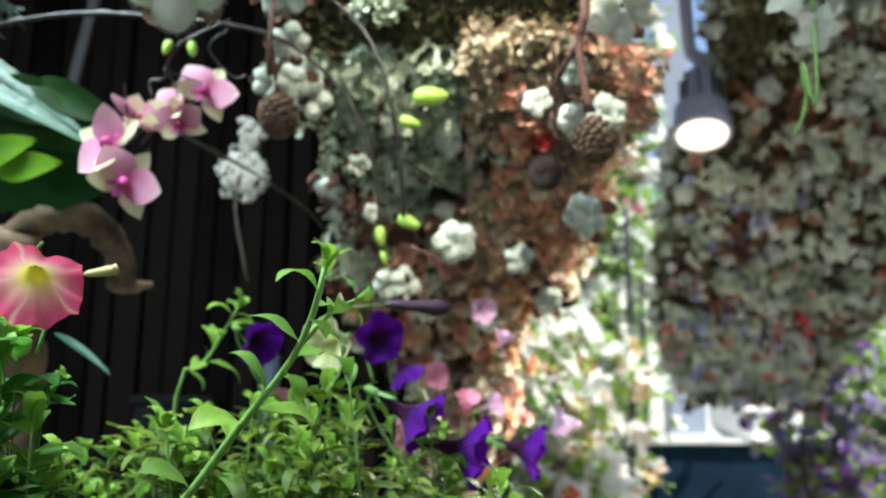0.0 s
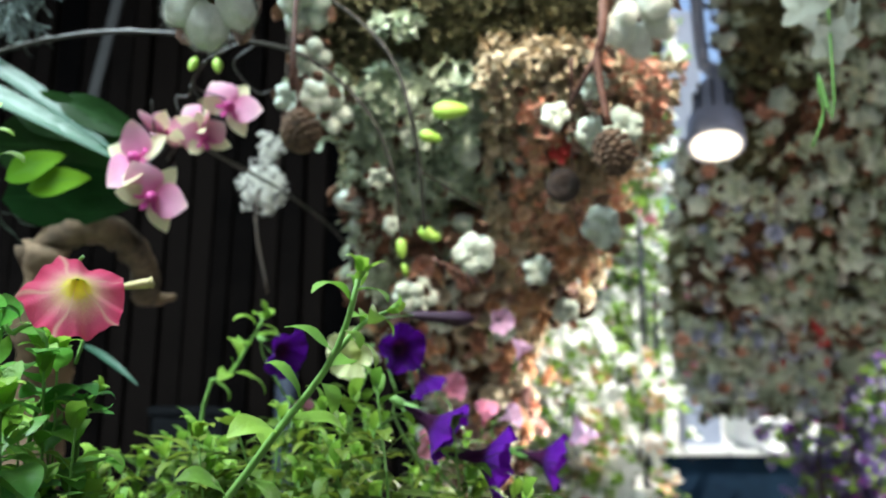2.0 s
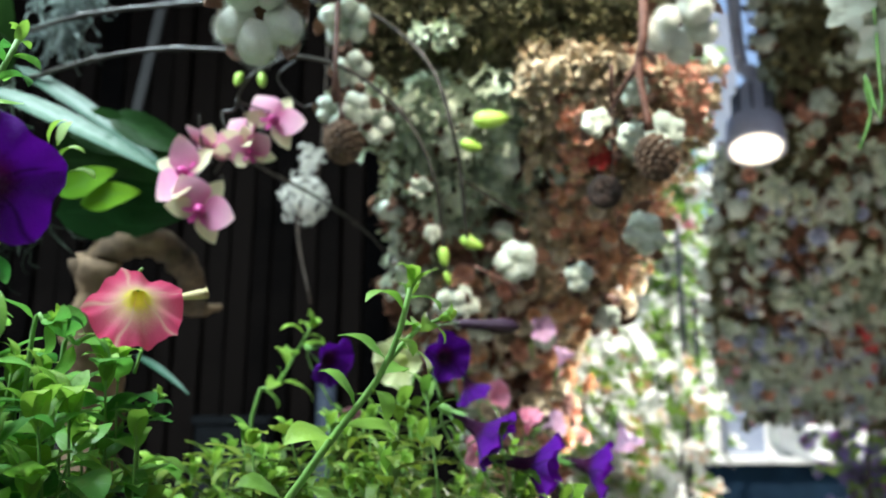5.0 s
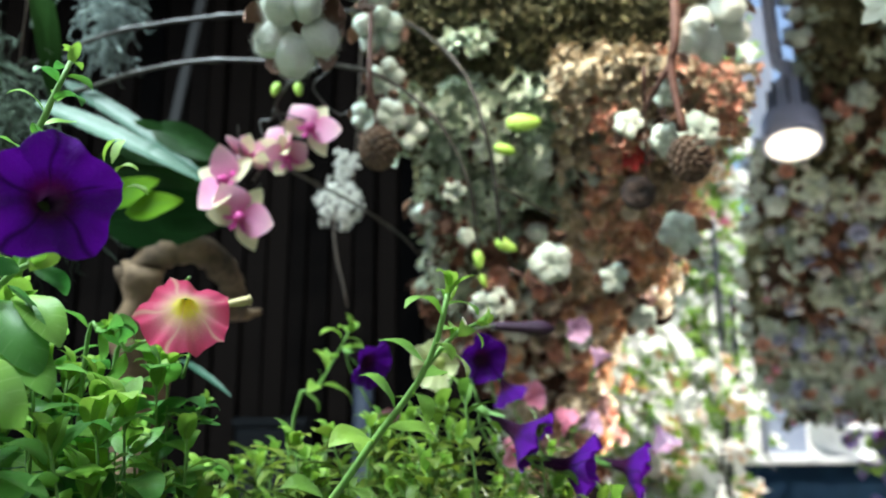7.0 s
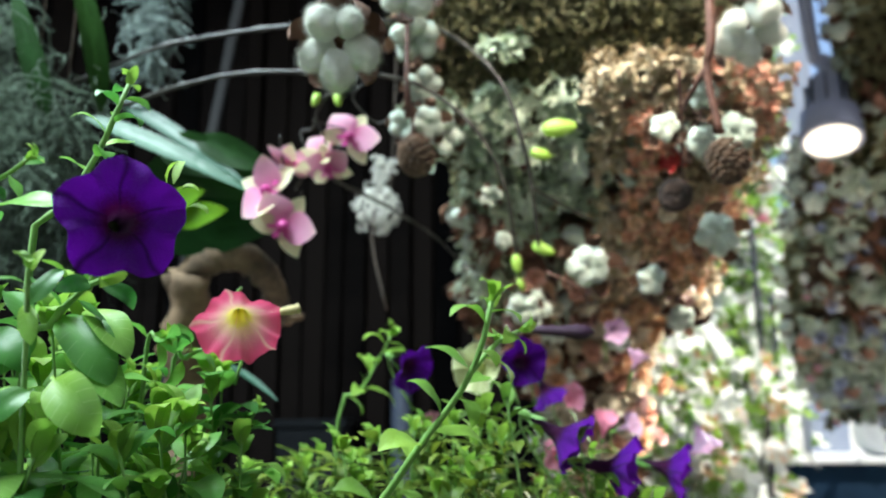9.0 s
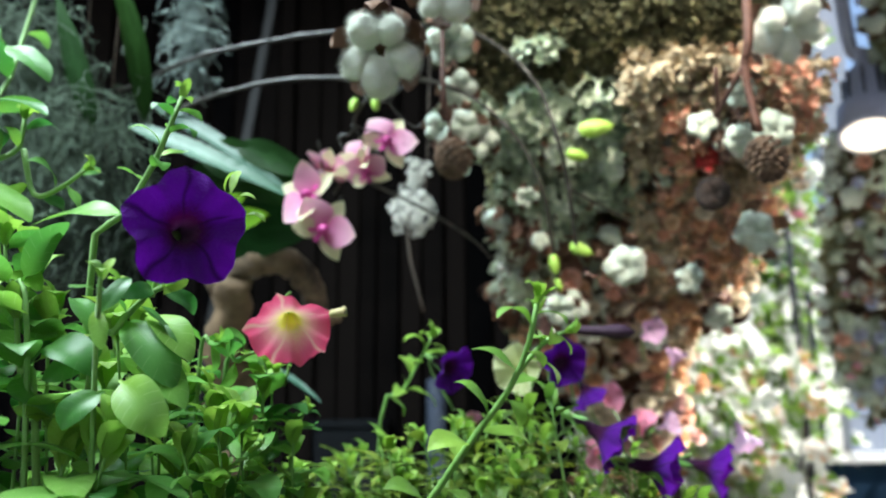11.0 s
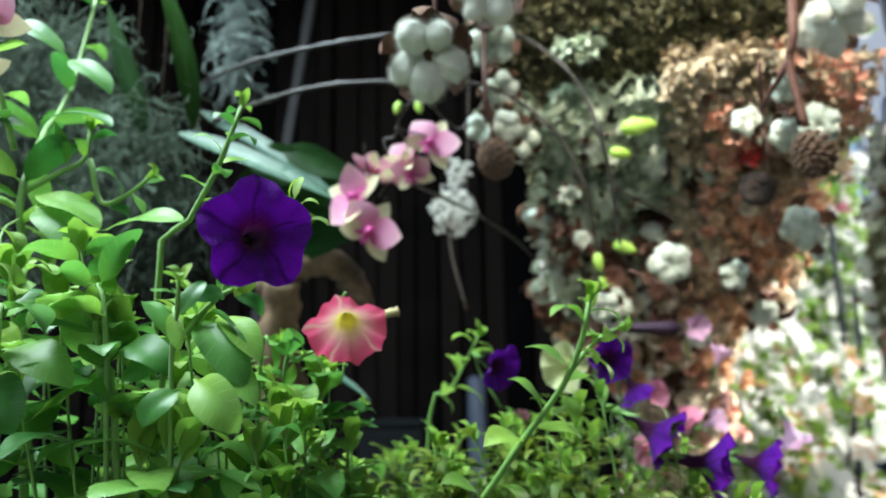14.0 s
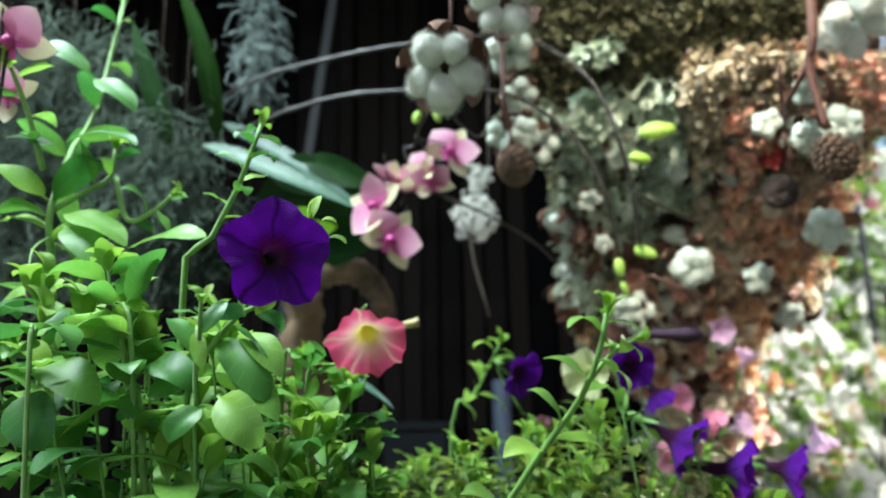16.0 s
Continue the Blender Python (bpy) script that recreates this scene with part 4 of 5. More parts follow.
# hanging branches with cotton and cones
branch = thing("hanging_cotton_branch", (-0.126, 0.662, 1.543), "bare twig hung from the ceiling with open cotton bolls", "cotton branch")
p0 = Vector((-0.126, 0.662, 1.543))
tube("twig", [(p0.x + 0.05, p0.y + 0.05, 3.12), (p0.x + 0.02, p0.y, 2.2), p0, (-0.131, 0.693, 1.497)], 0.003, 0.002, REDTWIG, branch, 16, 7, 0.2)
boll(branch, (-0.137, 0.680, 1.462), (0.02, -0.72, -0.66), 0.041, NEAR_COTTON[:1])
put("husk", HUSKS, branch, face((-0.137, 0.688, 1.478), (0.02, -0.25, -0.97), scale=0.043, spin=20))
boll(branch, (-0.084, 0.814, 1.601), (0.1, -0.9, -0.4), 0.040, NEAR_COTTON[1:])

cones = thing("hanging_cone_branch", (0.300, 0.908, 1.636), "reddish branch hung from the ceiling with brown cones", "cone branch")
p0 = Vector((0.296, 0.908, 1.636))
tube("twig", [(p0.x, p0.y - 0.01, 3.1), (p0.x, p0.y, 2.2), p0, (0.292, 0.930, 1.537), (0.306, 0.942, 1.454)], 0.0075, 0.0045, REDTWIG, cones, 22, 8, 0.25)
tube("twig", [(0.289, 0.929, 1.537), (0.278, 0.964, 1.517), (0.276, 1.018, 1.507)], 0.004, 0.003, REDTWIG, cones, 10, 7, 0.25)
tube("twig", [(0.287, 1.041, 1.589), (0.311, 1.139, 1.513), (0.339, 1.250, 1.474), (0.352, 1.269, 1.382)], 0.003, 0.002, REDTWIG, cones, 14, 7, 0.25)
cone(cones, (0.314, 0.949, 1.420), (0.1, -0.5, -0.9), 0.027)
cone(cones, (0.298, 1.150, 1.433), (-0.2, -0.9, -0.3), 0.026, 0.9, DARK_CORE, DARK_SCALE)
boll(cones, (0.345, 0.938, 1.604), (0.15, -0.55, -0.8), 0.047, NEAR_COTTON[1:])
cone_l = thing("hanging_cone", (-0.105, 1.065, 1.623), "brown cone hanging on a thin dark twig", "cone")
p0 = Vector((-0.106, 1.058, 1.656))
tube("twig", [(p0.x, p0.y, 3.1), p0, (-0.105, 1.073, 1.582), (-0.096, 1.093, 1.514)], 0.004, 0.003, REDTWIG, cone_l, 14, 7, 0.25)
cone(cone_l, (-0.095, 1.100, 1.487), (0.1, -0.4, -0.9), 0.029)

# white statice bunches
rng = random.Random(13)
statice = thing("white_statice_sprig", (-0.210, 1.553, 1.731), "small white dried statice bunch on a thin stalk", "dried flowers")
p0 = Vector((-0.181, 1.572, 1.687))
tube("stalk", [(p0.x + 0.02, p0.y, 3.1), p0, (-0.214, 1.604, 1.584), (-0.223, 1.559, 1.462), (-0.186, 1.520, 1.310)], 0.002, 0.0025, TWIG, statice, 16, 6)
ball = []
root = Vector((-0.202, 1.608, 1.592))
for c, k, n in ((Vector((-0.219, 1.60, 1.540)), 0.044, 90), (Vector((-0.205, 1.60, 1.628)), 0.024, 26)):
    for _ in range(n):
        d = Vector((rng.gauss(0, 1), rng.gauss(0, 1), rng.gauss(0, 1.25))).normalized()
        tip = c + d * k * rng.uniform(0.4, 1.25)
        if rng.random() < 0.12:
            tube("sprig", [c + Vector((0, 0, k)), c.lerp(tip, 0.5), tip], 0.001, 0.0007, TWIG, statice, 6, 5)
        for _ in range(5):
            e = (d * 0.6 + Vector((rng.gauss(0, 1), rng.gauss(0, 1) - 0.3, rng.gauss(0, 1)))).normalized()
            ball.append((tip + e * rng.uniform(0.002, 0.012), e))
florets("statice_head", ball, statice, STATICE, 5, 0.0045, 0.9, rng)
string = thing("white_flower_string", (-0.040, 2.114, 1.735), "thin hanging string of tiny white dried flowers that double as bright sparkles", "dried flowers")
p0 = Vector((-0.003, 2.119, 1.711))
tube("string", [(p0.x, p0.y, 3.1), p0, (-0.019, 2.144, 1.594), (0.003, 2.177, 1.438)], 0.002, 0.002, TWIG, string, 14, 5)
ball = []
for y in range(345, 520, 12):
    for _ in range(7):
        d = Vector((rng.gauss(0, 1), rng.gauss(0, 1), rng.gauss(0, 1))).normalized()
        ball.append((p0 + Vector((-0.01, 0, -(y - 345) * 2.2 / 1385)) + d * rng.uniform(0.006, 0.026), d))
florets("blossom_string", ball, string, STATICE, 5, 0.011, 0.7, rng)

# ---- spotlight ----
spot = thing("spotlight", (1.117, 2.342, 2.106), "grey metal spotlight with a glowing warm lens", "spotlight")
head = look((1.118, 2.376, 1.948), Vector((1.118, 2.376, 1.948)) + Vector((-0.14, -0.30, -1.0)))
v, f = lathe([(0.03, 0.27), (0.045, 0.25), (0.055, 0.22), (0.06, 0.12), (0.088, 0.10), (0.094, 0.02), (0.094, -0.004), (0.088, -0.006), (0.084, 0.006)], 40)
put("housing", from_arrays("housing", v, f, LAMPMETAL), spot, head)
for k in range(8):
    put("fin", box_mesh("fin", (0.007, 0.022, 0.11), DARKMETAL, 0.001), spot, head @ pose(0, 0, 0, 0, 0, k * 45) @ Matrix.Translation((0, 0.057, 0.175)))
v, f = lathe([(0.001, -0.004), (0.04, -0.003), (0.078, 0.004), (0.080, 0.012), (0.001, 0.014)], 40)
put("lens", from_arrays("lens", v, f, LAMPGLOW), spot, head @ Matrix.Translation((0, 0, -0.012)), "warm white glowing lens")
top = head @ Vector((0, 0, 0.25))
tube("bracket", [top, top + Vector((0.01, 0.02, 0.08)), top + Vector((-0.01, 0.05, 0.16)), (top.x - 0.02, top.y + 0.06, 3.1)], 0.02, 0.024, LAMPMETAL, spot, 12, 10)
beam = new("spotlight_beam", bpy.data.lights.new("spotlight_beam", "SPOT"))
beam.data.energy, beam.data.spot_size, beam.data.spot_blend, beam.data.shadow_soft_size, beam.data.color = 220, radians(128), 0.6, 0.06, (1.0, 0.96, 0.90)
beam.matrix_world = head @ Matrix.Translation((0, 0, -0.04)) @ pose(0, 0, 0, 0, 0, 0)

# unseen second spotlight, assumed overhead and added to brighten the column of dried flowers
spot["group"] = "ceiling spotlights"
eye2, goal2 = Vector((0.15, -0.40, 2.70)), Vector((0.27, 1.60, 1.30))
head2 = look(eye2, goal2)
added_spot = copy_thing(spot, head2 @ head.inverted() @ spot.matrix_basis)
for ob in list(added_spot.children):
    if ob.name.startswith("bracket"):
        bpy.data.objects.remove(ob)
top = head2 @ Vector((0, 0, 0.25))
base = added_spot.matrix_basis.inverted()
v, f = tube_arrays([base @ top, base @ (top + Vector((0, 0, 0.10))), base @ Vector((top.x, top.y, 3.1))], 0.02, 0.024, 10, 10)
put("bracket", from_arrays("bracket", v, f, LAMPMETAL), added_spot)
# fill beam of the added lamp, aimed at the column
fill_beam = new("spotlight_beam", bpy.data.lights.new("spotlight_beam", "SPOT"))
fill_beam.data.energy, fill_beam.data.spot_size, fill_beam.data.spot_blend, fill_beam.data.shadow_soft_size, fill_beam.data.color = 200, radians(26), 0.9, 0.06, (1.0, 0.91, 0.79)
fill_beam.matrix_world = head2 @ Matrix.Translation((0, 0, -0.04))

# ---- back of the shop ----
post = thing("metal_post", (0.30, 2.90, 0.0), "pale blue grey metal post with a round cap before the boards", "post")
v, f = lathe([(0.026, 0.0), (0.026, 1.44), (0.024, 1.452), (0.012, 1.46)], 16)
put("pole", from_arrays("pole", v, f, METAL), post, Matrix.Translation((0.30, 2.90, 0.0)))
plank = thing("leaning_plank", (-0.98, 2.6, 0.0), "weathered grey plank leaning on the dark boards", "plank")
q0, q1 = Vector((-0.951, 2.604, 2.076)), Vector((-0.873, 2.595, 2.598))
d = (q1 - q0) / (q1.z - q0.z)
low = q0 - d * q0.z
put("board", box_mesh("board", (0.034, 0.02, 3.0 * d.length), GREYBOARD, 0.003), plank, Matrix.Translation(low) @ Vector((0, 0, 1)).rotation_difference(d).to_matrix().to_4x4() @ Matrix.Translation((0, 0, 1.5 * d.length)))
q0 = Vector((-0.292, 2.928, 1.178))
post2 = thing("metal_post", (q0.x, q0.y, 0.0), "short pale blue grey metal post before the boards", "post")
v, f = lathe([(0.036, 0.0), (0.036, q0.z + 0.05), (0.034, q0.z + 0.06), (0.02, q0.z + 0.065)], 16)
put("pole", from_arrays("pole", v, f, POSTMETAL), post2, Matrix.Translation((q0.x, q0.y, 0.0)))
q0 = Vector((-0.594, 2.864, 1.093))
crate = thing("slate_bin", (q0.x, q0.y, 0.0), "dark slate plastic bin standing before the boards", "bin")
put("bin_body", box_mesh("bin_body", (0.24, 0.22, q0.z - 0.03), BINSLATE, 0.015), crate, Matrix.Translation((q0.x, q0.y, (q0.z - 0.03) / 2)))
put("rim", box_mesh("rim", (0.26, 0.24, 0.03), BINSLATE, 0.008), crate, Matrix.Translation((q0.x, q0.y, q0.z - 0.015)))

# ---- yard ----
q0 = Vector((2.682, 6.339, 3.985))
pillar = thing("yard_pillar", (q0.x, q0.y, 0.0), "pale blue grey painted steel pillar in the yard", "pillar")
put("shaft", box_mesh("shaft", (0.30, 0.16, 4.6), METAL, 0.008), pillar, Matrix.Translation((q0.x, q0.y, 2.3)))
table = thing("display_table", (2.75, 5.9, 0.0), "white-topped display table with a dark blue cloth front", "table")
put("tabletop", box_mesh("tabletop", (1.5, 0.9, 0.04), TABLETOP, 0.006), table, Matrix.Translation((2.83, 5.92, 0.80)))
put("cloth", box_mesh("cloth", (1.44, 0.82, 0.78), BLUECLOTH, 0.02), table, Matrix.Translation((2.83, 5.93, 0.39)))
stand = thing("rack_post", (1.93, 5.3, 0.0), "pair of thin dark steel rack posts", "rack")
for dx in (0.0, 0.09):
    v, f = lathe([(0.018, 0.0), (0.018, 2.42 - dx * 6), (0.01, 2.44 - dx * 6)], 10)
    put("upright", from_arrays("upright", v, f, DARKMETAL), stand, Matrix.Translation((1.88 + dx, 5.3, 0.0)))


def shrub(name, at, label, spread, height, leaves, blooms, rng, low=0.0, size=0.05):
    """Stems from the ground, a cloud of leaves round them and flowers among these."""
    t = thing(name, at, label, "shrub")
    base = Vector(at)
    tips = []
    for k in range(9):
        a = rng.uniform(0, 6.28)
        tip = base + Vector((math.cos(a) * spread * rng.uniform(0.3, 1), math.sin(a) * 0.3 * rng.uniform(0.3, 1), height * rng.uniform(0.6, 1)))
        tube("stem", [base + Vector((rng.uniform(-0.1, 0.1), 0, 0)), base.lerp(tip, 0.5) + Vector((rng.uniform(-0.15, 0.15), 0, 0.1)), tip], 0.014, 0.004, TWIG, t, 10, 6)
        tips.append(tip)
    cloud = []
    for _ in range(leaves):
        q = base.lerp(rng.choice(tips), rng.uniform(0.2, 1.05)) + Vector((rng.gauss(0, 1), rng.gauss(0, 0.8), rng.gauss(0, 1))) * spread * 0.28
        cloud.append((q, Vector((rng.gauss(0, 1), rng.gauss(0, 1), rng.gauss(0.5, 1))).normalized()))
    tufts("foliage", [c for c in cloud if c[0].z > low], t, SHRUB, 3, size, size * 0.32, 1.0, rng, "", 0.4)
    for mat, n, s, lab in blooms:
        pts = [(q + d * 0.03, (d * 0.8 + Vector((0.6, -0.6, 0.7))).normalized()) for q, d in (rng.choice(cloud) for _ in range(n)) if q.z > low]
        florets("bloom_mass", pts, t, mat, 5, s, 0.4, rng, lab)
    return t


rng = random.Random(14)
shrub("flowering_shrub", (1.55, 5.9, 0.0), "tall sunlit shrub with pink and white blooms", 0.6, 3.9, 2200, ((HOTPINK, 80, 0.06, "pink blooms"), (YARDWHITE, 620, 0.085, "white blooms")), rng)
shrub("flowering_shrub", (1.05, 4.2, 0.0), "low sunlit shrub with white and orange blooms", 0.5, 1.9, 900, ((YARDWHITE, 560, 0.075, "white blooms"), (PEACH, 130, 0.055, "orange blooms"), (RED, 16, 0.04, "red blooms")), rng)
shrub("flowering_shrub", (1.30, 4.9, 0.0), "green shrub with white blooms in the yard", 0.30, 1.5, 300, ((YARDWHITE, 300, 0.065, "white blooms"), (RED, 25, 0.04, "red blooms")), rng)
shrub("flowering_shrub", (0.9, 6.8, 0.0), "bright green shrub with white blooms by the yard wall", 0.6, 2.6, 500, ((YARDWHITE, 520, 0.07, "white blooms"), (HOTPINK, 50, 0.06, "pink blooms")), rng)
shrub("flowering_shrub", (1.98, 5.8, 0.0), "slender tall sunlit shrub with white blooms", 0.34, 4.5, 1500, ((YARDWHITE, 330, 0.085, "white blooms"), (HOTPINK, 30, 0.05, "pink blooms")), rng)
shrub("wisteria_pot_plant", (2.55, 4.2, 0.0), "leafy plant with pale violet and magenta blooms", 0.34, 1.55, 520, ((WISTERIA, 1300, 0.036, "pale violet blooms"), (VIOLET, 150, 0.036, "magenta blooms")), rng)
# added shrub in place of a bright bluish opening to the sun
shrub("leafy_shrub", (3.35, 4.8, 0.0), "green shrub with pale blue blooms standing in for bright glare", 0.4, 1.9, 1300, ((PALEBLUE, 260, 0.05, "pale blue blooms"), (YARDWHITE, 220, 0.06, "white blooms")), rng)
bundle = thing("white_sack", (2.85, 5.72, 0.82), "lumpy white sack standing on the white tabletop", "sack")
bm = bmesh.new()
bmesh.ops.create_icosphere(bm, subdivisions=4, radius=1.0)
for v in bm.verts:
    q = v.co.copy()
    lump = 1 + 0.22 * noise.noise(q * 1.7) + 0.06 * noise.noise(q * 6)
    v.co = Vector((q.x * 0.22 * lump, q.y * 0.18 * lump, 0.19 + max(-0.19, q.z * 0.21 * lump)))
sack = bpy.data.meshes.new("sack_body")
bm.to_mesh(sack)
bm.free()
sack.materials.append(TABLETOP)
sack.polygons.foreach_set("use_smooth", [True] * len(sack.polygons))
put("sack_body", sack, bundle)
tube("tied_neck", [(2.85, 5.72, 1.18), (2.86, 5.72, 1.25), (2.85, 5.70, 1.30)], 0.03, 0.05, TABLETOP, bundle, 8, 9, 0.5)

# ---- driftwood, orchids and air-plant moss ----
drift = thing("driftwood", (-0.42, 1.35, 0.79), "brown arched driftwood stump standing in the planter", "driftwood")
tube("stump", [(-0.52, 1.27, 0.78), (-0.485, 1.282, 1.081), (-0.477, 1.221, 1.222), (-0.455, 1.179, 1.327)], 0.045, 0.03, DRIFT, drift, 22, 12, 0.6)
tube("arch", [(-0.490, 1.203, 1.309), (-0.428, 1.175, 1.344), (-0.368, 1.195, 1.348), (-0.354, 1.282, 1.322), (-0.363, 1.354, 1.273)], 0.024, 0.022, DRIFT, drift, 22, 10, 0.5)
tube("knot", [(-0.365, 1.330, 1.290), (-0.345, 1.354, 1.273), (-0.320, 1.372, 1.281)], 0.018, 0.004, DRIFT, drift, 8, 8, 0.8)

orchid = thing("orchid_plant", (-0.45, 1.22, 1.33), "orchid rooted on driftwood with strap leaves and pink flowers", "orchid")
STRAPS = [leaf_mesh("strap_leaf", 1.0, w, BLADE_LEAF, c, 0.12, 0.7, n=14, wave=0.0, veins=1, seed=i) for i, (w, c) in enumerate([(0.22, 0.35), (0.2, 0.15), (0.16, 0.6)])]
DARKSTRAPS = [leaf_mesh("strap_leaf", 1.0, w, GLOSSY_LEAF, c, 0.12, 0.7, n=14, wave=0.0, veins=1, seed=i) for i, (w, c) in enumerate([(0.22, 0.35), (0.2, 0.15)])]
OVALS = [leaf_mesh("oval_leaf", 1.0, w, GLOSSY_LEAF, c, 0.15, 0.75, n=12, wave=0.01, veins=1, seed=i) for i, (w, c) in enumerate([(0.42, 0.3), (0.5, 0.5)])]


def strap(me, base, tip, up, parent=None, width=1.0):
    b, t = Vector(base), Vector(tip)
    m = aim(b, t - b, up, (t - b).length * 1.03) @ Matrix.Diagonal((width, 1, 1, 1))
    return put(me.name.split(".")[0], me, parent or orchid, m)


strap(STRAPS[1], (-0.607, 1.160, 1.622), (-0.342, 1.068, 1.461), (0.0, -0.85, 0.5), width=0.42)
strap(STRAPS[1], (-0.628, 1.130, 1.572), (-0.338, 1.055, 1.450), (0.0, -0.85, 0.5), width=0.5)
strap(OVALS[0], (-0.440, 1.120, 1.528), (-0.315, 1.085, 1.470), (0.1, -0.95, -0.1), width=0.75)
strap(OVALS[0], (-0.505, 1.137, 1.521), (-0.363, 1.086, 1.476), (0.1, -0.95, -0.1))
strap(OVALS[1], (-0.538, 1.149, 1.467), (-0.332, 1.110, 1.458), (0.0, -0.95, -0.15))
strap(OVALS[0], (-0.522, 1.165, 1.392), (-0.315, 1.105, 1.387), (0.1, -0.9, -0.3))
# bright oval leaves: light shining through them is put into their green
LIT_GREEN = veined("lime_leaf", [(0.0, (0.06, 0.17, 0.006)), (1.0, (0.11, 0.25, 0.01))], vein=(0.08, 0.2, 0.02), rough=0.8, through=0.3, sheen=0, spread=0.1)
LIT_GREEN.node_tree.nodes["Principled BSDF"].inputs["Specular IOR Level"].default_value = 0.1
LIT_LEAF = leaf_mesh("oval_leaf", 1.0, 0.5, LIT_GREEN, 0.3, 0.15, 0.8, n=12, wave=0.02, veins=1)
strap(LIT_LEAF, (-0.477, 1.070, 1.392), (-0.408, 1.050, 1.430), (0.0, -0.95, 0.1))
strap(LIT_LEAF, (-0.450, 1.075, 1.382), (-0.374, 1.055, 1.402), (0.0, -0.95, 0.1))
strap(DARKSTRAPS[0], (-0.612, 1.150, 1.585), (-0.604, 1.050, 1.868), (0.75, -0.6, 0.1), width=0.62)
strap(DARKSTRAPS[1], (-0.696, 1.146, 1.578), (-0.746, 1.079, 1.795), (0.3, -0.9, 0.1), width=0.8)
strap(STRAPS[1], (-0.370, 1.108, 1.178), (-0.276, 1.035, 1.139), (0.2, -0.6, 0.8), width=0.5)
spike_a = tube("flower_spike", [(-0.666, 1.162, 1.645), (-0.515, 1.123, 1.683), (-0.378, 1.100, 1.695), (-0.252, 1.089, 1.700), (-0.115, 1.089, 1.701), (-0.045, 1.084, 1.675), (0.029, 1.080, 1.600), (0.061, 1.079, 1.507), (0.076, 1.095, 1.432), (0.085, 1.113, 1.349)],
               0.0036, 0.0028, SPIKE, orchid, 70, 8, 0.1, 9)
spike_b = tube("flower_spike", [(-0.571, 1.142, 1.593), (-0.481, 1.118, 1.612), (-0.376, 1.095, 1.622), (-0.262, 1.086, 1.619), (-0.136, 1.088, 1.609), (-0.067, 1.094, 1.582), (-0.001, 1.097, 1.518), (0.037, 1.104, 1.437), (0.051, 1.122, 1.353), (0.059, 1.133, 1.303)],
               0.0036, 0.0024, SPIKE, orchid, 70, 8, 0.1, 9)
tube("flower_spike", [(-0.291, 1.092, 1.492), (-0.228, 1.198, 1.476), (-0.158, 1.352, 1.471), (-0.074, 1.561, 1.451), (-0.019, 1.626, 1.387)], 0.003, 0.002, SPIKE, orchid, 30, 7, 0.1, 10)
tube("flower_spike", [(0.076, 1.095, 1.432), (0.127, 1.120, 1.409), (0.178, 1.145, 1.390)], 0.0025, 0.0018, SPIKE, orchid, 14, 7, 0.1, 5)
tube("flower_spike", [(0.097, 1.121, 1.309), (0.142, 1.125, 1.288), (0.158, 1.140, 1.269)], 0.0022, 0.0015, REDTWIG, orchid, 10, 7, 0.1, 5)


def bud_mesh():
    v, f = lathe([(0.05, -1.0), (0.35, -0.85), (0.52, -0.4), (0.5, 0.1), (0.34, 0.65), (0.12, 0.95), (0.02, 1.0)], 14)
    return from_arrays("bud", [(x * (1 + 0.08 * math.cos(3 * math.atan2(y, x))), y, z) for x, y, z in v], f, BUD)


BUD_MESH = bud_mesh()
for at, toward, s in (((0.117, 1.067, 1.514), (1, -0.1, 0.05), 0.026), ((0.090, 1.085, 1.480), (1, 0, -0.25), 0.017), ((0.093, 1.124, 1.345), (0.8, -0.3, -0.4), 0.019),
                      ((0.053, 1.128, 1.324), (0.1, 0, -1), 0.016), ((0.059, 1.134, 1.294), (0.3, 0, -1), 0.011), ((-0.235, 1.029, 1.549), (-0.2, -0.3, -1), 0.012), ((-0.203, 1.029, 1.549), (0.2, -0.3, -1), 0.013)):
    put("bud", BUD_MESH, orchid, face(at, toward, scale=s))
for pts in ([(-0.154, 1.020, 1.590), (-0.224, 1.029, 1.551), (-0.241, 1.047, 1.514), (-0.259, 1.048, 1.509), (-0.252, 1.043, 1.482)], [(-0.155, 1.023, 1.578), (-0.182, 1.029, 1.552), (-0.150, 1.036, 1.516), (-0.131, 1.035, 1.519)],
            [(-0.241, 1.044, 1.526), (-0.227, 1.048, 1.507), (-0.224, 1.062, 1.491)], [(-0.282, 1.050, 1.451), (-0.286, 1.045, 1.476), (-0.288, 1.040, 1.500)], [(-0.215, 1.027, 1.558), (-0.236, 1.044, 1.526), (-0.197, 1.067, 1.517)]):
    tube("stalk", pts, 0.0018, 0.0013, SPIKE, orchid, 14, 6)


def tepal_mesh(name, length, width, mat, cup=0.2, taper=0.75, n=9):
    return leaf_mesh(name, length, width, mat, cup, 0.10, taper, n, 0.02, 3, 2)


PETALS = [tepal_mesh("petal", 1.0, 1.05, ORCHID, 0.25, 0.72), tepal_mesh("petal", 1.0, 0.95, ORCHID, -0.2, 0.72)]
SEPALS = [tepal_mesh("sepal", 1.0, 0.62, ORCHID_PALE, 0.2, 0.8), tepal_mesh("sepal", 1.0, 0.6, ORCHID_PALE, -0.3, 0.8)]


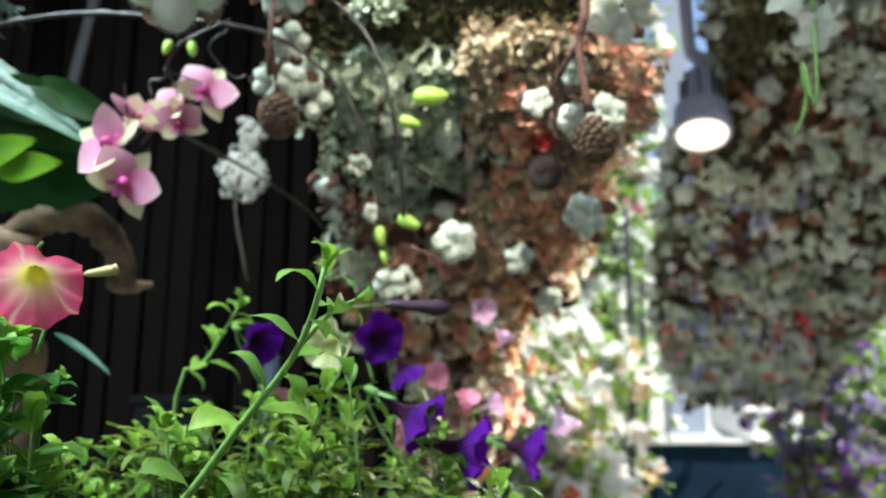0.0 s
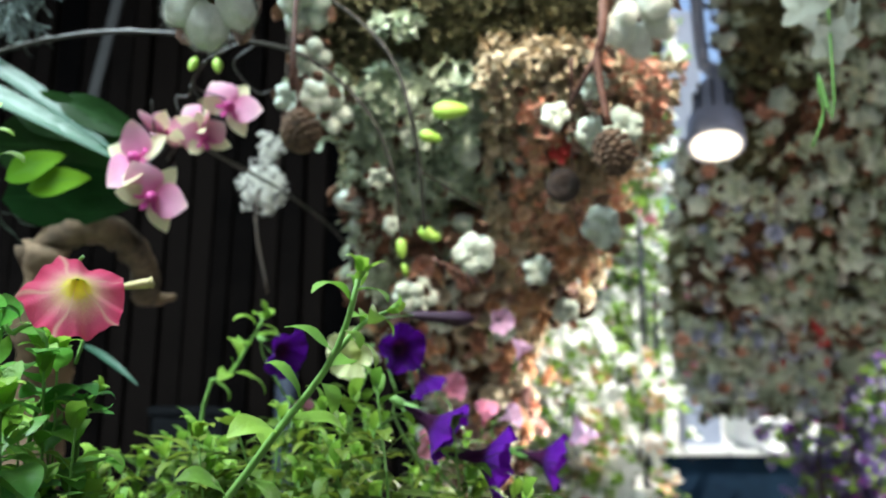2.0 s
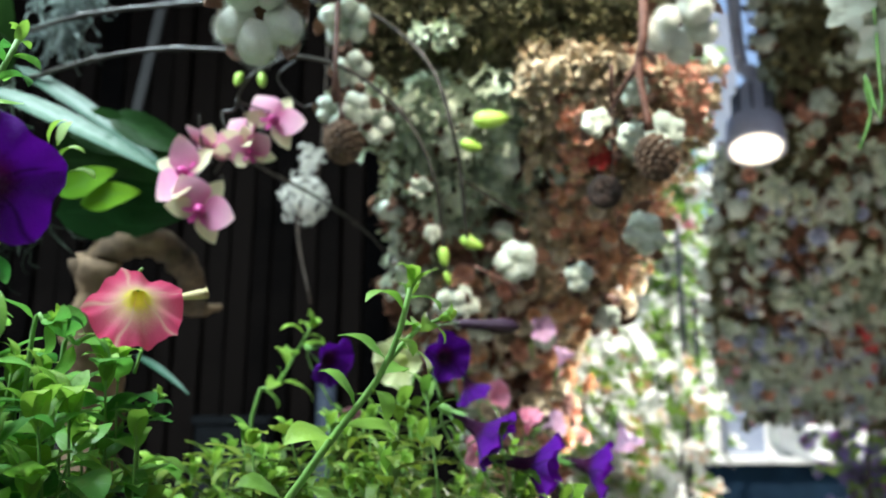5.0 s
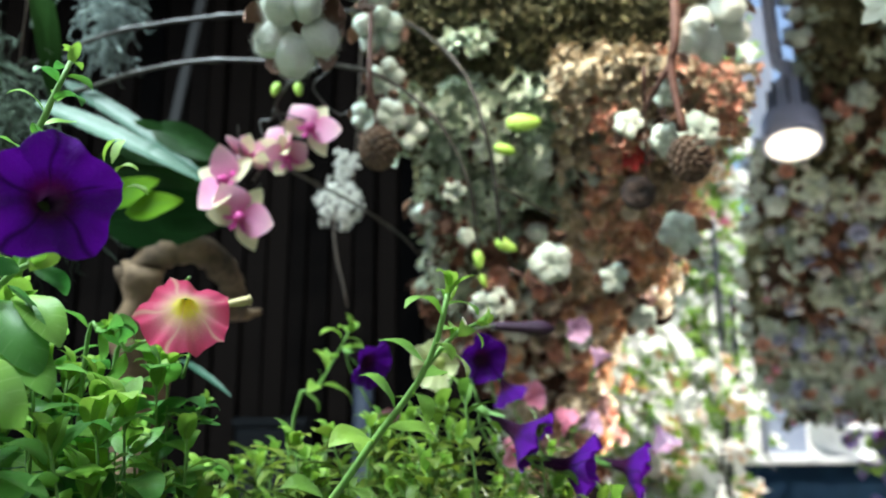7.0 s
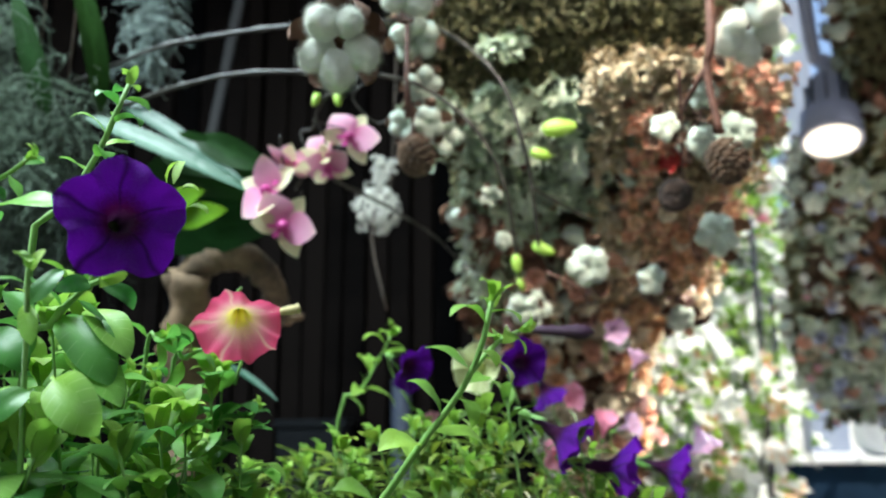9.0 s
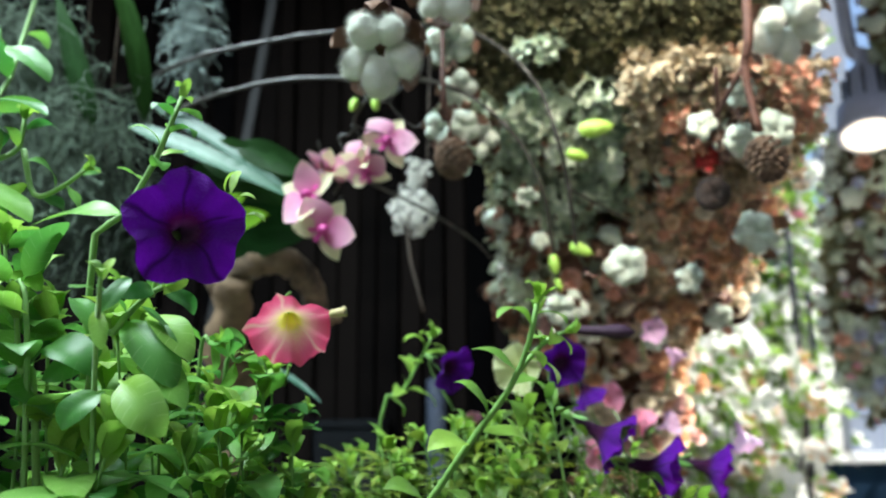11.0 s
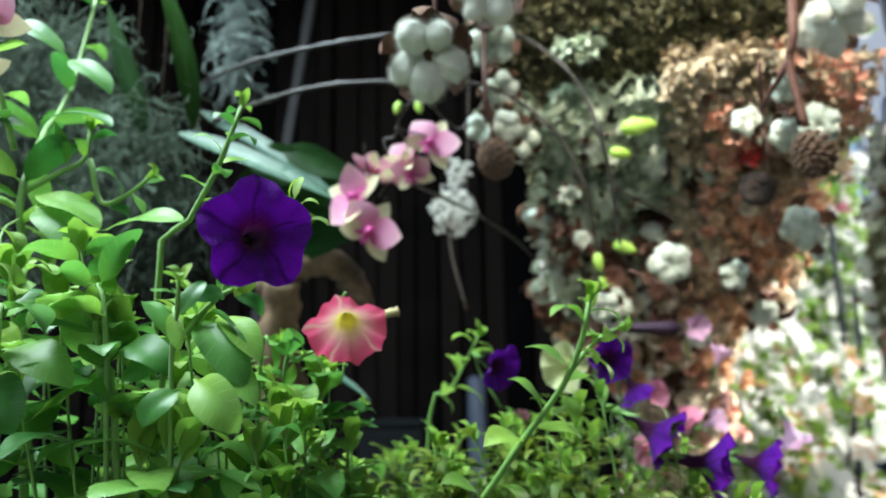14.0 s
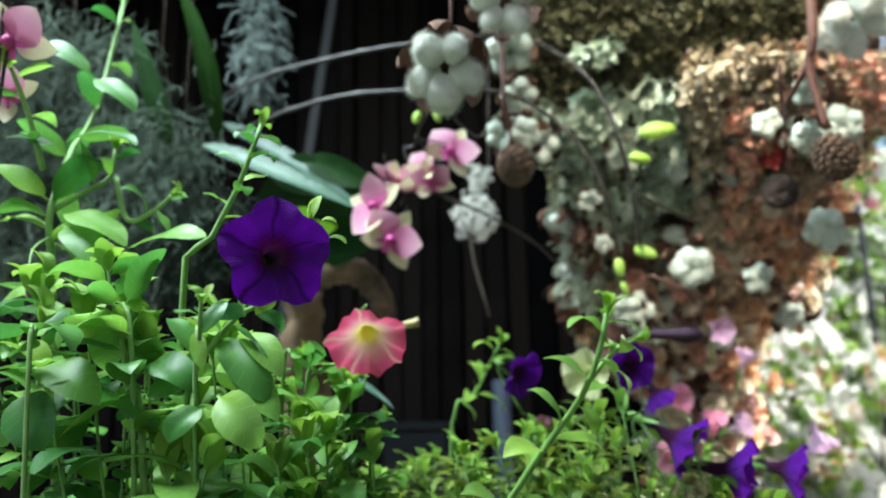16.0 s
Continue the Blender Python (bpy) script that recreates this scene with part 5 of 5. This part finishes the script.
def lip_mesh():
    v, f = lathe([(0.05, 0.0), (0.13, 0.1), (0.16, 0.22), (0.10, 0.34), (0.02, 0.40)], 10)
    for a in (-0.9, 0.0, 0.9):
        i = len(v)
        c, s = math.sin(a), -math.cos(a)
        v += [(c * 0.08 - 0.06, s * 0.08, 0.1), (c * 0.08 + 0.06, s * 0.08, 0.1), (c * 0.34 + 0.09, s * 0.34, 0.28), (c * 0.42, s * 0.44, 0.2), (c * 0.34 - 0.09, s * 0.34, 0.28)]
        f.append((i, i + 1, i + 2, i + 3, i + 4))
    return from_arrays("lip", v, f, MAGENTA)


LIP = lip_mesh()


def orchid_flower(plant, at, toward, size, roll=0.0, stalk=None, closed=0.0):
    m = face(at, toward, scale=size, spin=roll)
    fl = put("flower", LIP, plant, m, "pink and cream orchid flower with a magenta lip")
    for k, (a, kind, s) in enumerate(((90, 0, 0.95), (210, 0, 0.95), (330, 0, 0.95), (25, 1, 1.0), (155, 1, 1.0))):
        me = (SEPALS if kind == 0 else PETALS)[k % 2]
        d = Vector((math.cos(radians(a)), math.sin(radians(a)), 0.15 + closed))
        child = put(me.name.split(".")[0], me, fl)
        child.matrix_basis = aim((d.x * 0.05, d.y * 0.05, 0.02 * kind), d, (0, 0, 1), s)
    if stalk is not None:
        tube("stalk", [m @ Vector((0, 0, -0.02)), m @ Vector((0, 0.2, -0.5)), stalk], 0.0018, 0.0015, SPIKE, plant, 8, 6)
    return fl


O = [((-0.191, 1.070, 1.504), (0.15, -1, 0.05), 0.036, -30, 0.0), ((-0.228, 1.075, 1.479), (-0.35, -0.8, 0.35), 0.031, -20, 0.55), ((-0.222, 1.068, 1.458), (0.25, -0.9, -0.25), 0.030, 20, 0.3),
     ((-0.301, 1.050, 1.418), (-0.35, -0.9, 0.05), 0.041, 65, 0.15), ((-0.280, 1.050, 1.369), (0.15, -0.9, -0.25), 0.040, -35, 0.15), ((-0.287, 1.070, 1.462), (0.25, -0.2, 0.9), 0.033, 30, 0.9), ((-0.262, 1.072, 1.447), (0.15, -0.5, 0.7), 0.034, 60, 0.7)]
for at, toward, s, roll, closed in O:
    orchid_flower(orchid, at, toward, s * 1.28, roll, (Vector(at) + Vector((-0.245, 1.062, 1.470))) / 2 + Vector((0, 0.03, 0.01)), closed)


def hair_moss(name, at, label, clumps, strands, mat, rng, thick=0.0006):
    """Hanging clumps of fine curly strands: each clump has a top, a width and a length."""
    t = thing(name, at, label, "moss")
    base = t.matrix_basis.translation
    for top, width, length in clumps:
        verts, faces = [], []
        for _ in range(strands):
            p = Vector(top) + Vector((rng.gauss(0, width), rng.gauss(0, width * 0.6), rng.uniform(-length, 0) * 0.8)) - base
            d = Vector((rng.gauss(0, 0.6), rng.gauss(0, 0.6), -0.7)).normalized()
            r = thick * rng.uniform(0.7, 1.5)
            prev = None
            for k in range(11):
                d = (d + Vector((rng.gauss(0, 0.45), rng.gauss(0, 0.45), rng.gauss(-0.10, 0.3)))).normalized()
                s = d.cross(Vector((0.3, 0.9, 0.1))).normalized() * r
                u = d.cross(s)
                i = len(verts)
                verts += [p + s, p - s * 0.5 + u * 0.87, p - s * 0.5 - u * 0.87]
                if prev is not None:
                    for a in range(3):
                        b = (a + 1) % 3
                        faces.append((prev + a, prev + b, i + b, i + a))
                prev = i
                p = p + d * (0.011 if length > 0.26 or width > 0.02 else 0.0095)
        tagged(put("clump", from_arrays("clump", verts, faces, mat), t), kind="stuff")
        tube("cord", [top, (top[0], top[1] + 0.01, (top[2] + 3.1) / 2), (top[0], top[1] + 0.02, 3.1)], 0.0012, 0.0012, TWIG, t, 4, 5)
    return t


rng = random.Random(15)
hair_moss("hanging_air_moss", (-0.622, 1.281, 1.951), "grey green curly air-plant moss hanging in strands", [((-0.590, 1.280, 1.960), 0.006, 0.25), ((-0.603, 1.284, 1.900), 0.006, 0.20)], 105, PALEMOSS, rng, 0.0010)
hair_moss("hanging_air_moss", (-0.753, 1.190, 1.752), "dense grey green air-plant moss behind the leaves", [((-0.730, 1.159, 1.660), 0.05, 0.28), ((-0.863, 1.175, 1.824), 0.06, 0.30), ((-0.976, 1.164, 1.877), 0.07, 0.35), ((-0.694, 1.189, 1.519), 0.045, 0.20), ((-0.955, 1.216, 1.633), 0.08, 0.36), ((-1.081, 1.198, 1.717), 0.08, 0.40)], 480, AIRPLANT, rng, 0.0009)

# ---- petunias ----
rng = random.Random(21)
NEAR = [thing("petunia_plant", at, lab, "petunia", "petunias in the trough") for at, lab in
        (((-0.30, 0.45, 0.79), "lush petunia with a deep purple flower and broad soft leaves"), ((-0.42, 0.55, 0.79), "tall leafy petunia with bright green stems"),
         ((-0.25, 0.58, 0.79), "leafy green petunia without flowers"), ((-0.45, 0.66, 0.79), "leafy green petunia without flowers"),
         ((-0.33, 0.66, 0.79), "leafy green petunia without flowers"), ((-0.52, 0.50, 0.79), "leafy green petunia without flowers"), ((-0.36, 0.48, 0.79), "leafy green petunia without flowers"))]
near, tall = NEAR[0], NEAR[1]


def ground_of(p):
    return (p[0] * 0.92 - 0.02, p[1] + 0.02, 0.785)


# tall leading stems
shoot(tall, [ground_of((-0.457, 0.565, 1.134)), (-0.469, 0.561, 1.202), (-0.476, 0.557, 1.268), (-0.480, 0.560, 1.304), (-0.529, 0.653, 1.395), (-0.563, 0.738, 1.476), (-0.575, 0.799, 1.667)], 11, 0.070, 0.0040, rng=rng, top=3, start=0.3)
shoot(tall, [(-0.481, 0.561, 1.298), (-0.453, 0.567, 1.316), (-0.440, 0.584, 1.334), (-0.439, 0.588, 1.363)], 4, 0.044, 0.0029, rng=rng, top=5)
shoot(tall, [(-0.434, 0.584, 1.333), (-0.413, 0.573, 1.289), (-0.388, 0.572, 1.295), (-0.368, 0.569, 1.308)], 5, 0.042, 0.0027, rng=rng, top=6)
shoot(tall, [(-0.494, 0.563, 1.339), (-0.506, 0.552, 1.390), (-0.521, 0.543, 1.432)], 4, 0.05, 0.0032, rng=rng, top=4)
shoot(near, [ground_of((-0.321, 0.520, 1.156)), (-0.329, 0.520, 1.201), (-0.307, 0.520, 1.251), (-0.285, 0.521, 1.296), (-0.272, 0.515, 1.322), (-0.266, 0.520, 1.348)], 10, 0.040, 0.003, rng=rng, top=4, start=0.45)
shoot(near, [ground_of((-0.301, 0.464, 1.083)), (-0.287, 0.456, 1.120), (-0.263, 0.438, 1.157), (-0.242, 0.433, 1.178), (-0.226, 0.422, 1.182)], 8, 0.050, 0.0026, rng=rng, top=3, start=0.3)
shoot(near, [ground_of((-0.292, 0.409, 1.099)), (-0.307, 0.420, 1.146), (-0.331, 0.431, 1.189), (-0.340, 0.436, 1.214)], 9, 0.058, 0.0020, rng=rng, meshes=BROAD_LEAVES)
shoot(near, [ground_of((-0.342, 0.366, 1.108)), (-0.345, 0.371, 1.134), (-0.347, 0.375, 1.161), (-0.343, 0.374, 1.170)], 7, 0.052, 0.0018, rng=rng, meshes=BROAD_LEAVES, top=4)
shoot(near, [ground_of((-0.260, 0.428, 1.105)), (-0.254, 0.402, 1.133), (-0.235, 0.366, 1.157), (-0.228, 0.352, 1.176)], 4, 0.030, 0.0018, rng=rng, top=4)
shoot(near, [ground_of((-0.285, 0.433, 1.084)), (-0.303, 0.428, 1.106), (-0.312, 0.423, 1.132), (-0.320, 0.426, 1.165)], 7, 0.055, 0.0026, rng=rng, meshes=BROAD_LEAVES)
# the rest of the mound
profile = [(-0.506, 0.490, 1.297), (-0.426, 0.494, 1.275), (-0.352, 0.481, 1.240), (-0.305, 0.492, 1.188), (-0.270, 0.497, 1.166), (-0.235, 0.524, 1.137), (-0.216, 0.552, 1.103)]
for k in range(64):
    s = rng.uniform(0, 5.99)
    a, b = Vector(profile[int(s)]), Vector(profile[int(s) + 1])
    tip = a.lerp(b, s % 1) + Vector((rng.uniform(-0.03, 0.03), rng.uniform(-0.09, 0.20), rng.uniform(-0.13, -0.005)))
    if tip.y < 0.36:
        tip.z -= 0.05
    root = (tip.x * 0.8 - 0.05 + rng.uniform(-0.04, 0.04), tip.y + rng.uniform(-0.02, 0.10), 0.785)
    mid = Vector(root).lerp(tip, 0.55) + Vector((rng.uniform(-0.02, 0.02), 0, 0))
    big = k % 3 > 0
    shoot(NEAR[2 + k % 5], [root, mid, tip], 13 if big else 15, 0.078 if big else 0.062, 0.0015, rng=rng, start=0.12, droop=0.35, meshes=BROAD_LEAVES if big else PETUNIA_LEAVES)
# single broad leaves along the tall stems and at the front of the mound
for base, tip, up, shape in (((-0.476, 0.55, 1.305), (-0.527, 0.535, 1.340), (0.3, -0.5, 0.8), 0), ((-0.480, 0.56, 1.358), (-0.518, 0.545, 1.368), (0.0, -0.6, 0.8), 0), ((-0.478, 0.57, 1.367), (-0.399, 0.555, 1.362), (0.0, -0.4, 0.9), 1),
                             ((-0.518, 0.66, 1.473), (-0.456, 0.645, 1.434), (0.3, -0.6, 0.7), 1), ((-0.518, 0.66, 1.476), (-0.575, 0.645, 1.518), (0.3, -0.6, 0.7), 1), ((-0.462, 0.55, 1.291), (-0.389, 0.535, 1.265), (0.2, -0.5, 0.8), 1),
                             ((-0.397, 0.55, 1.257), (-0.323, 0.535, 1.265), (0.0, -0.5, 0.8), 0), ((-0.453, 0.54, 1.278), (-0.401, 0.525, 1.245), (0.2, -0.8, 0.5), 2), ((-0.445, 0.52, 1.225), (-0.482, 0.505, 1.203), (-0.2, -0.6, 0.7), 0)):
    b, t = Vector(base), Vector(tip)
    put("leaf", (PETUNIA_LEAVES[2], PETUNIA_LEAVES[0], BROAD_LEAVES[0])[shape] if shape else BROAD_LEAVES[2], tall, aim(b, t - b, up, (t - b).length * 1.06))
for base, tip, up, shape in (((-0.364, 0.400, 1.146), (-0.309, 0.385, 1.129), (0.2, -0.6, 0.8), 0), ((-0.361, 0.390, 1.131), (-0.341, 0.378, 1.097), (0.2, -1.0, 0.0), 2), ((-0.343, 0.450, 1.186), (-0.333, 0.435, 1.146), (0.4, -0.9, 0.1), 1),
                             ((-0.246, 0.400, 1.119), (-0.266, 0.388, 1.099), (-0.2, -1.0, 0.1), 1), ((-0.243, 0.410, 1.126), (-0.208, 0.398, 1.098), (0.4, -0.95, 0.1), 1), ((-0.259, 0.440, 1.165), (-0.216, 0.425, 1.129), (0.3, -0.7, 0.6), 0),
                             ((-0.249, 0.450, 1.170), (-0.211, 0.435, 1.144), (0.3, -0.5, 0.8), 0), ((-0.248, 0.440, 1.139), (-0.209, 0.425, 1.116), (0.3, -0.5, 0.8), 0), ((-0.302, 0.430, 1.148), (-0.260, 0.415, 1.136), (0.0, -0.6, 0.8), 1),
                             ((-0.350, 0.470, 1.189), (-0.313, 0.455, 1.152), (0.5, -0.5, 0.7), 0)):
    b, t = Vector(base), Vector(tip)
    put("leaf", (BROAD_LEAVES[0], BROAD_LEAVES[1], ROUND_LEAF)[shape], near, aim(b, t - b, up, (t - b).length * 1.1))
petunia_flower(near, (-0.195, 0.376, 1.206), (0.60, -0.88, -0.06), 0.0335, PURPLE, 1.0, 22, "deep purple petunia flower with dark veins", (-0.238, 0.433, 1.178))
for at, d in (((-0.190, 0.420, 1.240), (0.5, -0.4, 0.8)), ((-0.185, 0.422, 1.232), (0.9, -0.3, 0.4)), ((-0.179, 0.423, 1.225), (1.0, -0.3, -0.1)), ((-0.190, 0.430, 1.242), (0.2, 0.2, 1))):
    put("leaf", rng.choice(YOUNG_LEAVES), near, aim(at, d, (0, -0.5, 1), 0.018))
tube("stem", [(-0.213, 0.436, 1.212), (-0.200, 0.432, 1.230), (-0.188, 0.431, 1.236)], 0.0018, 0.0012, STEM, near, 8, 6)

pinkp = thing("petunia_plant", (-0.20, 0.70, 0.79), "petunia with a coral pink flower and pale yellow throat", "petunia", "petunias in the trough")
shoot(pinkp, [ground_of((-0.282, 0.657, 1.086)), (-0.262, 0.629, 1.122), (-0.244, 0.613, 1.150), (-0.226, 0.611, 1.159)], 9, 0.040, 0.0024, rng=rng, start=0.2)
shoot(pinkp, [ground_of((-0.219, 0.682, 1.064)), (-0.215, 0.679, 1.080), (-0.207, 0.675, 1.100), (-0.201, 0.673, 1.110)], 5, 0.030, 0.002, rng=rng, top=6)
shoot(pinkp, [ground_of((-0.287, 0.613, 1.103)), (-0.275, 0.606, 1.136), (-0.263, 0.600, 1.165)], 8, 0.044, 0.0024, rng=rng)
shoot(pinkp, [ground_of((-0.269, 0.686, 1.049)), (-0.251, 0.679, 1.080), (-0.223, 0.676, 1.095)], 8, 0.040, 0.0024, rng=rng)
petunia_flower(pinkp, (-0.196, 0.594, 1.181), (0.20, -0.68, -0.68), 0.0375, PINK, 0.7, 35, "coral pink petunia flower with a pale yellow throat", (-0.229, 0.622, 1.155))
SPENT = mottled("spent_bud", (0.45, 0.36, 0.14), (0.68, 0.60, 0.34), 40, 0.7, 0.4)
v, f = lathe([(0.10, -1.0), (0.22, -0.7), (0.28, 0.0), (0.34, 0.55), (0.30, 0.8), (0.42, 1.0)], 10)
v = [(x * (1 + 0.3 * max(0, z) * math.cos(4 * math.atan2(y, x))), y, z) for x, y, z in v]
put("spent_bud", from_arrays("spent_bud", v, f, SPENT), pinkp, face((-0.182, 0.685, 1.198), (1, -0.1, 0.15), scale=0.013), "cream spent bud")
tube("stalk", [(-0.197, 0.685, 1.196), (-0.215, 0.689, 1.175), (-0.226, 0.688, 1.132)], 0.0014, 0.0016, STEM, pinkp, 8, 6)

MIDS = [thing("petunia_plant", (x, y, 0.79), lab, "petunia", "petunias in the trough") for x, y, lab in
        ((0.02, 0.80, "bushy petunia with purple flowers and small bright leaves"), *((x, y, "bushy green petunia with small bright leaves") for y in (0.82, 1.02) for x in (-0.22, -0.05, 0.10, 0.26)))]
mid = MIDS[0]
q0 = Vector((-0.157, 0.675, 0.904))
shoot(mid, [(q0.x - 0.03, q0.y, 0.785), (-0.118, 0.649, 0.982), (-0.076, 0.624, 1.049), (-0.044, 0.605, 1.092), (-0.018, 0.588, 1.125), (-0.003, 0.571, 1.158), (0.004, 0.564, 1.188)], 14, 0.050, 0.0034, rng=rng, meshes=YOUNG_LEAVES, top=7, start=0.2)
shoot(mid, [(-0.014, 0.586, 1.134), (0.008, 0.581, 1.158), (0.025, 0.579, 1.167)], 4, 0.036, 0.0024, rng=rng, meshes=YOUNG_LEAVES, top=4)
shoot(mid, [ground_of((-0.205, 1.035, 1.042)), (-0.190, 1.022, 1.099), (-0.160, 1.015, 1.135), (-0.131, 1.004, 1.185), (-0.120, 1.000, 1.206)], 10, 0.055, 0.0026, rng=rng, meshes=YOUNG_LEAVES, top=5, start=0.3)
ridge = [(-0.30, 1.03), (-0.20, 1.065), (-0.05, 1.10), (0.03, 1.145), (0.10, 1.09), (0.16, 1.03), (0.24, 0.965), (0.32, 0.93), (0.42, 0.90)]
for k in range(170):
    x = rng.uniform(-0.32, 0.36)
    z = float(np.interp(x, [r[0] for r in ridge], [r[1] for r in ridge])) - rng.uniform(0, 1) ** 1.4 * 0.14
    tip = Vector((x, rng.uniform(0.72, 1.12), z))
    root = (x * 0.9 + rng.uniform(-0.03, 0.03), tip.y + 0.04, 0.785)
    owner = MIDS[1 + (0 if x < -0.14 else 1 if x < 0.02 else 2 if x < 0.18 else 3) + (4 if tip.y > 0.92 else 0)]
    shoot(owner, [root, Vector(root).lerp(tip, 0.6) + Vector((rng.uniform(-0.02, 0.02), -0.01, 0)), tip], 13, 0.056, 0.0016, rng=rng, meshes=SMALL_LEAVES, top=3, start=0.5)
for at, toward, r, mat, fl, spin in (((-0.098, 1.008, 1.167), (0.6, -0.5, -0.35), 0.037, PURPLE, 0.7, 0), ((0.049, 1.007, 1.172), (0.3, -0.75, -0.1), 0.036, PURPLE, 0.7, 30), ((0.079, 0.842, 1.083), (0.8, -0.25, -0.5), 0.043, PURPLE, 0.5, 0),
                                     ((0.132, 0.849, 1.048), (0.95, -0.30, -0.2), 0.046, PURPLE, 0.5, 20), ((0.253, 1.119, 1.032), (0.95, -0.30, -0.2), 0.049, PURPLE, 0.5, 40), ((0.150, 1.383, 1.133), (0.6, -0.8, 0.2), 0.032, ROSE, 0.5, 0),
                                     ((0.089, 0.980, 1.059), (0.3, -0.9, -0.1), 0.026, ROSE, 0.7, 0), ((0.254, 1.499, 1.263), (0.2, -0.9, -0.2), 0.032, LILAC, 0.5, 0), ((0.296, 1.511, 1.204), (0.3, -0.3, 0.9), 0.028, LILAC, 0.3, 0),
                                     ((0.211, 1.383, 1.085), (0.1, -0.5, 0.8), 0.03, ROSE, 0.3, 0), ((0.260, 1.435, 1.084), (0.7, -0.6, 0.3), 0.03, LILAC, 0.5, 0), ((0.362, 1.335, 1.071), (0.25, -0.3, -0.9), 0.036, LILAC, 0.3, 0),
                                     ((-0.067, 1.024, 1.090), (-0.2, -0.5, 0.8), 0.020, ROSE, 0.3, 0), ((-0.005, 0.938, 1.161), (-0.4, -0.7, -0.2), 0.036, CREAM, 0.7, 0), ((0.084, 1.065, 1.138), (0.5, 0.2, -0.8), 0.032, PURPLE, 0.5, 0)):
    p = Vector(at)
    petunia_flower(mid, at, toward, r, mat, fl, spin, {"purple_petal": "deep purple petunia flower", "rose_petal": "rose pink petunia flower", "lilac_petal": "pale lilac petunia flower"}.get(mat.name, "cream petunia flower"), (p.x * 0.97, p.y + 0.05, p.z - 0.055))


def twist_bud(plant, at, toward, length, label):
    v, f = lathe([(0.04, -0.5), (0.07, -0.3), (0.085, 0.0), (0.115, 0.25), (0.10, 0.40), (0.02, 0.52)], 12)
    v = [(x * (1 + 0.18 * math.cos(5 * math.atan2(y, x) + 6 * z)), y * (1 + 0.18 * math.cos(5 * math.atan2(y, x) + 6 * z)), z) for x, y, z in v]
    return put("closed_bud", from_arrays("closed_bud", v, f, PLUM), plant, face(at, toward, scale=length), label)


PLUM = mottled("plum_bud", (0.02, 0.006, 0.018), (0.09, 0.03, 0.07), 40, 0.6, 0.3)
twist_bud(tall, (-0.437, 0.486, 1.219), (0.3, -0.2, -0.9), 0.034, "withered dark plum petunia bud")
tube("stalk", [(-0.439, 0.485, 1.225), (-0.448, 0.500, 1.249), (-0.476, 0.556, 1.273)], 0.001, 0.0012, STEM, tall, 8, 6)
twist_bud(mid, (0.093, 0.919, 1.202), (1, -0.05, -0.05), 0.075, "dark plum closed petunia bud")
tube("stalk", [(0.061, 0.918, 1.204), (0.037, 0.799, 1.188), (0.014, 0.620, 1.165)], 0.0012, 0.0014, STEM, mid, 8, 6)

# ---- hanging orchids ----
WHITE_TEPAL = tepal_mesh("petal", 1.0, 0.7, WHITE_PETAL, 0.3, 0.75)
hang = thing("hanging_white_orchid", (0.591, 0.911, 1.623), "white orchid hung from above with a thin green stem", "orchid")
p0 = Vector((0.600, 0.917, 1.595))
tube("stalk", [(p0.x, p0.y, 3.1), p0, (0.587, 0.931, 1.531), (0.595, 0.941, 1.481), (0.582, 0.951, 1.438)], 0.002, 0.0018, STEM, hang, 20, 6, 0.2, 4)
for at, toward, s in (((0.605, 0.921, 1.574), (-0.2, -0.9, -0.4), 0.034), ((0.564, 0.913, 1.615), (-0.4, -0.9, -0.3), 0.034), ((0.639, 0.933, 1.615), (0.5, -0.7, -0.5), 0.03)):
    m = face(at, toward, scale=s)
    for a in range(5):
        d = Vector((math.cos(a * 1.2566), math.sin(a * 1.2566), 0.2))
        put("petal", WHITE_TEPAL, hang, m @ aim((0, 0, 0), d, (0, 0, 1), 1.0))

side = thing("hanging_pink_orchid", (-0.505, 0.528, 1.502), "magenta and cream orchid flowers hung from above", "orchid")
p0 = Vector((-0.522, 0.527, 1.504))
tube("stalk", [(p0.x, p0.y, 3.1), p0, (-0.519, 0.536, 1.463)], 0.002, 0.0016, SPIKE, side, 14, 6)
orchid_flower(side, (-0.519, 0.538, 1.455), (0.2, -0.8, -0.3), 0.042, 20)
orchid_flower(side, (-0.540, 0.567, 1.416), (0.3, -0.8, -0.2), 0.03, 60)
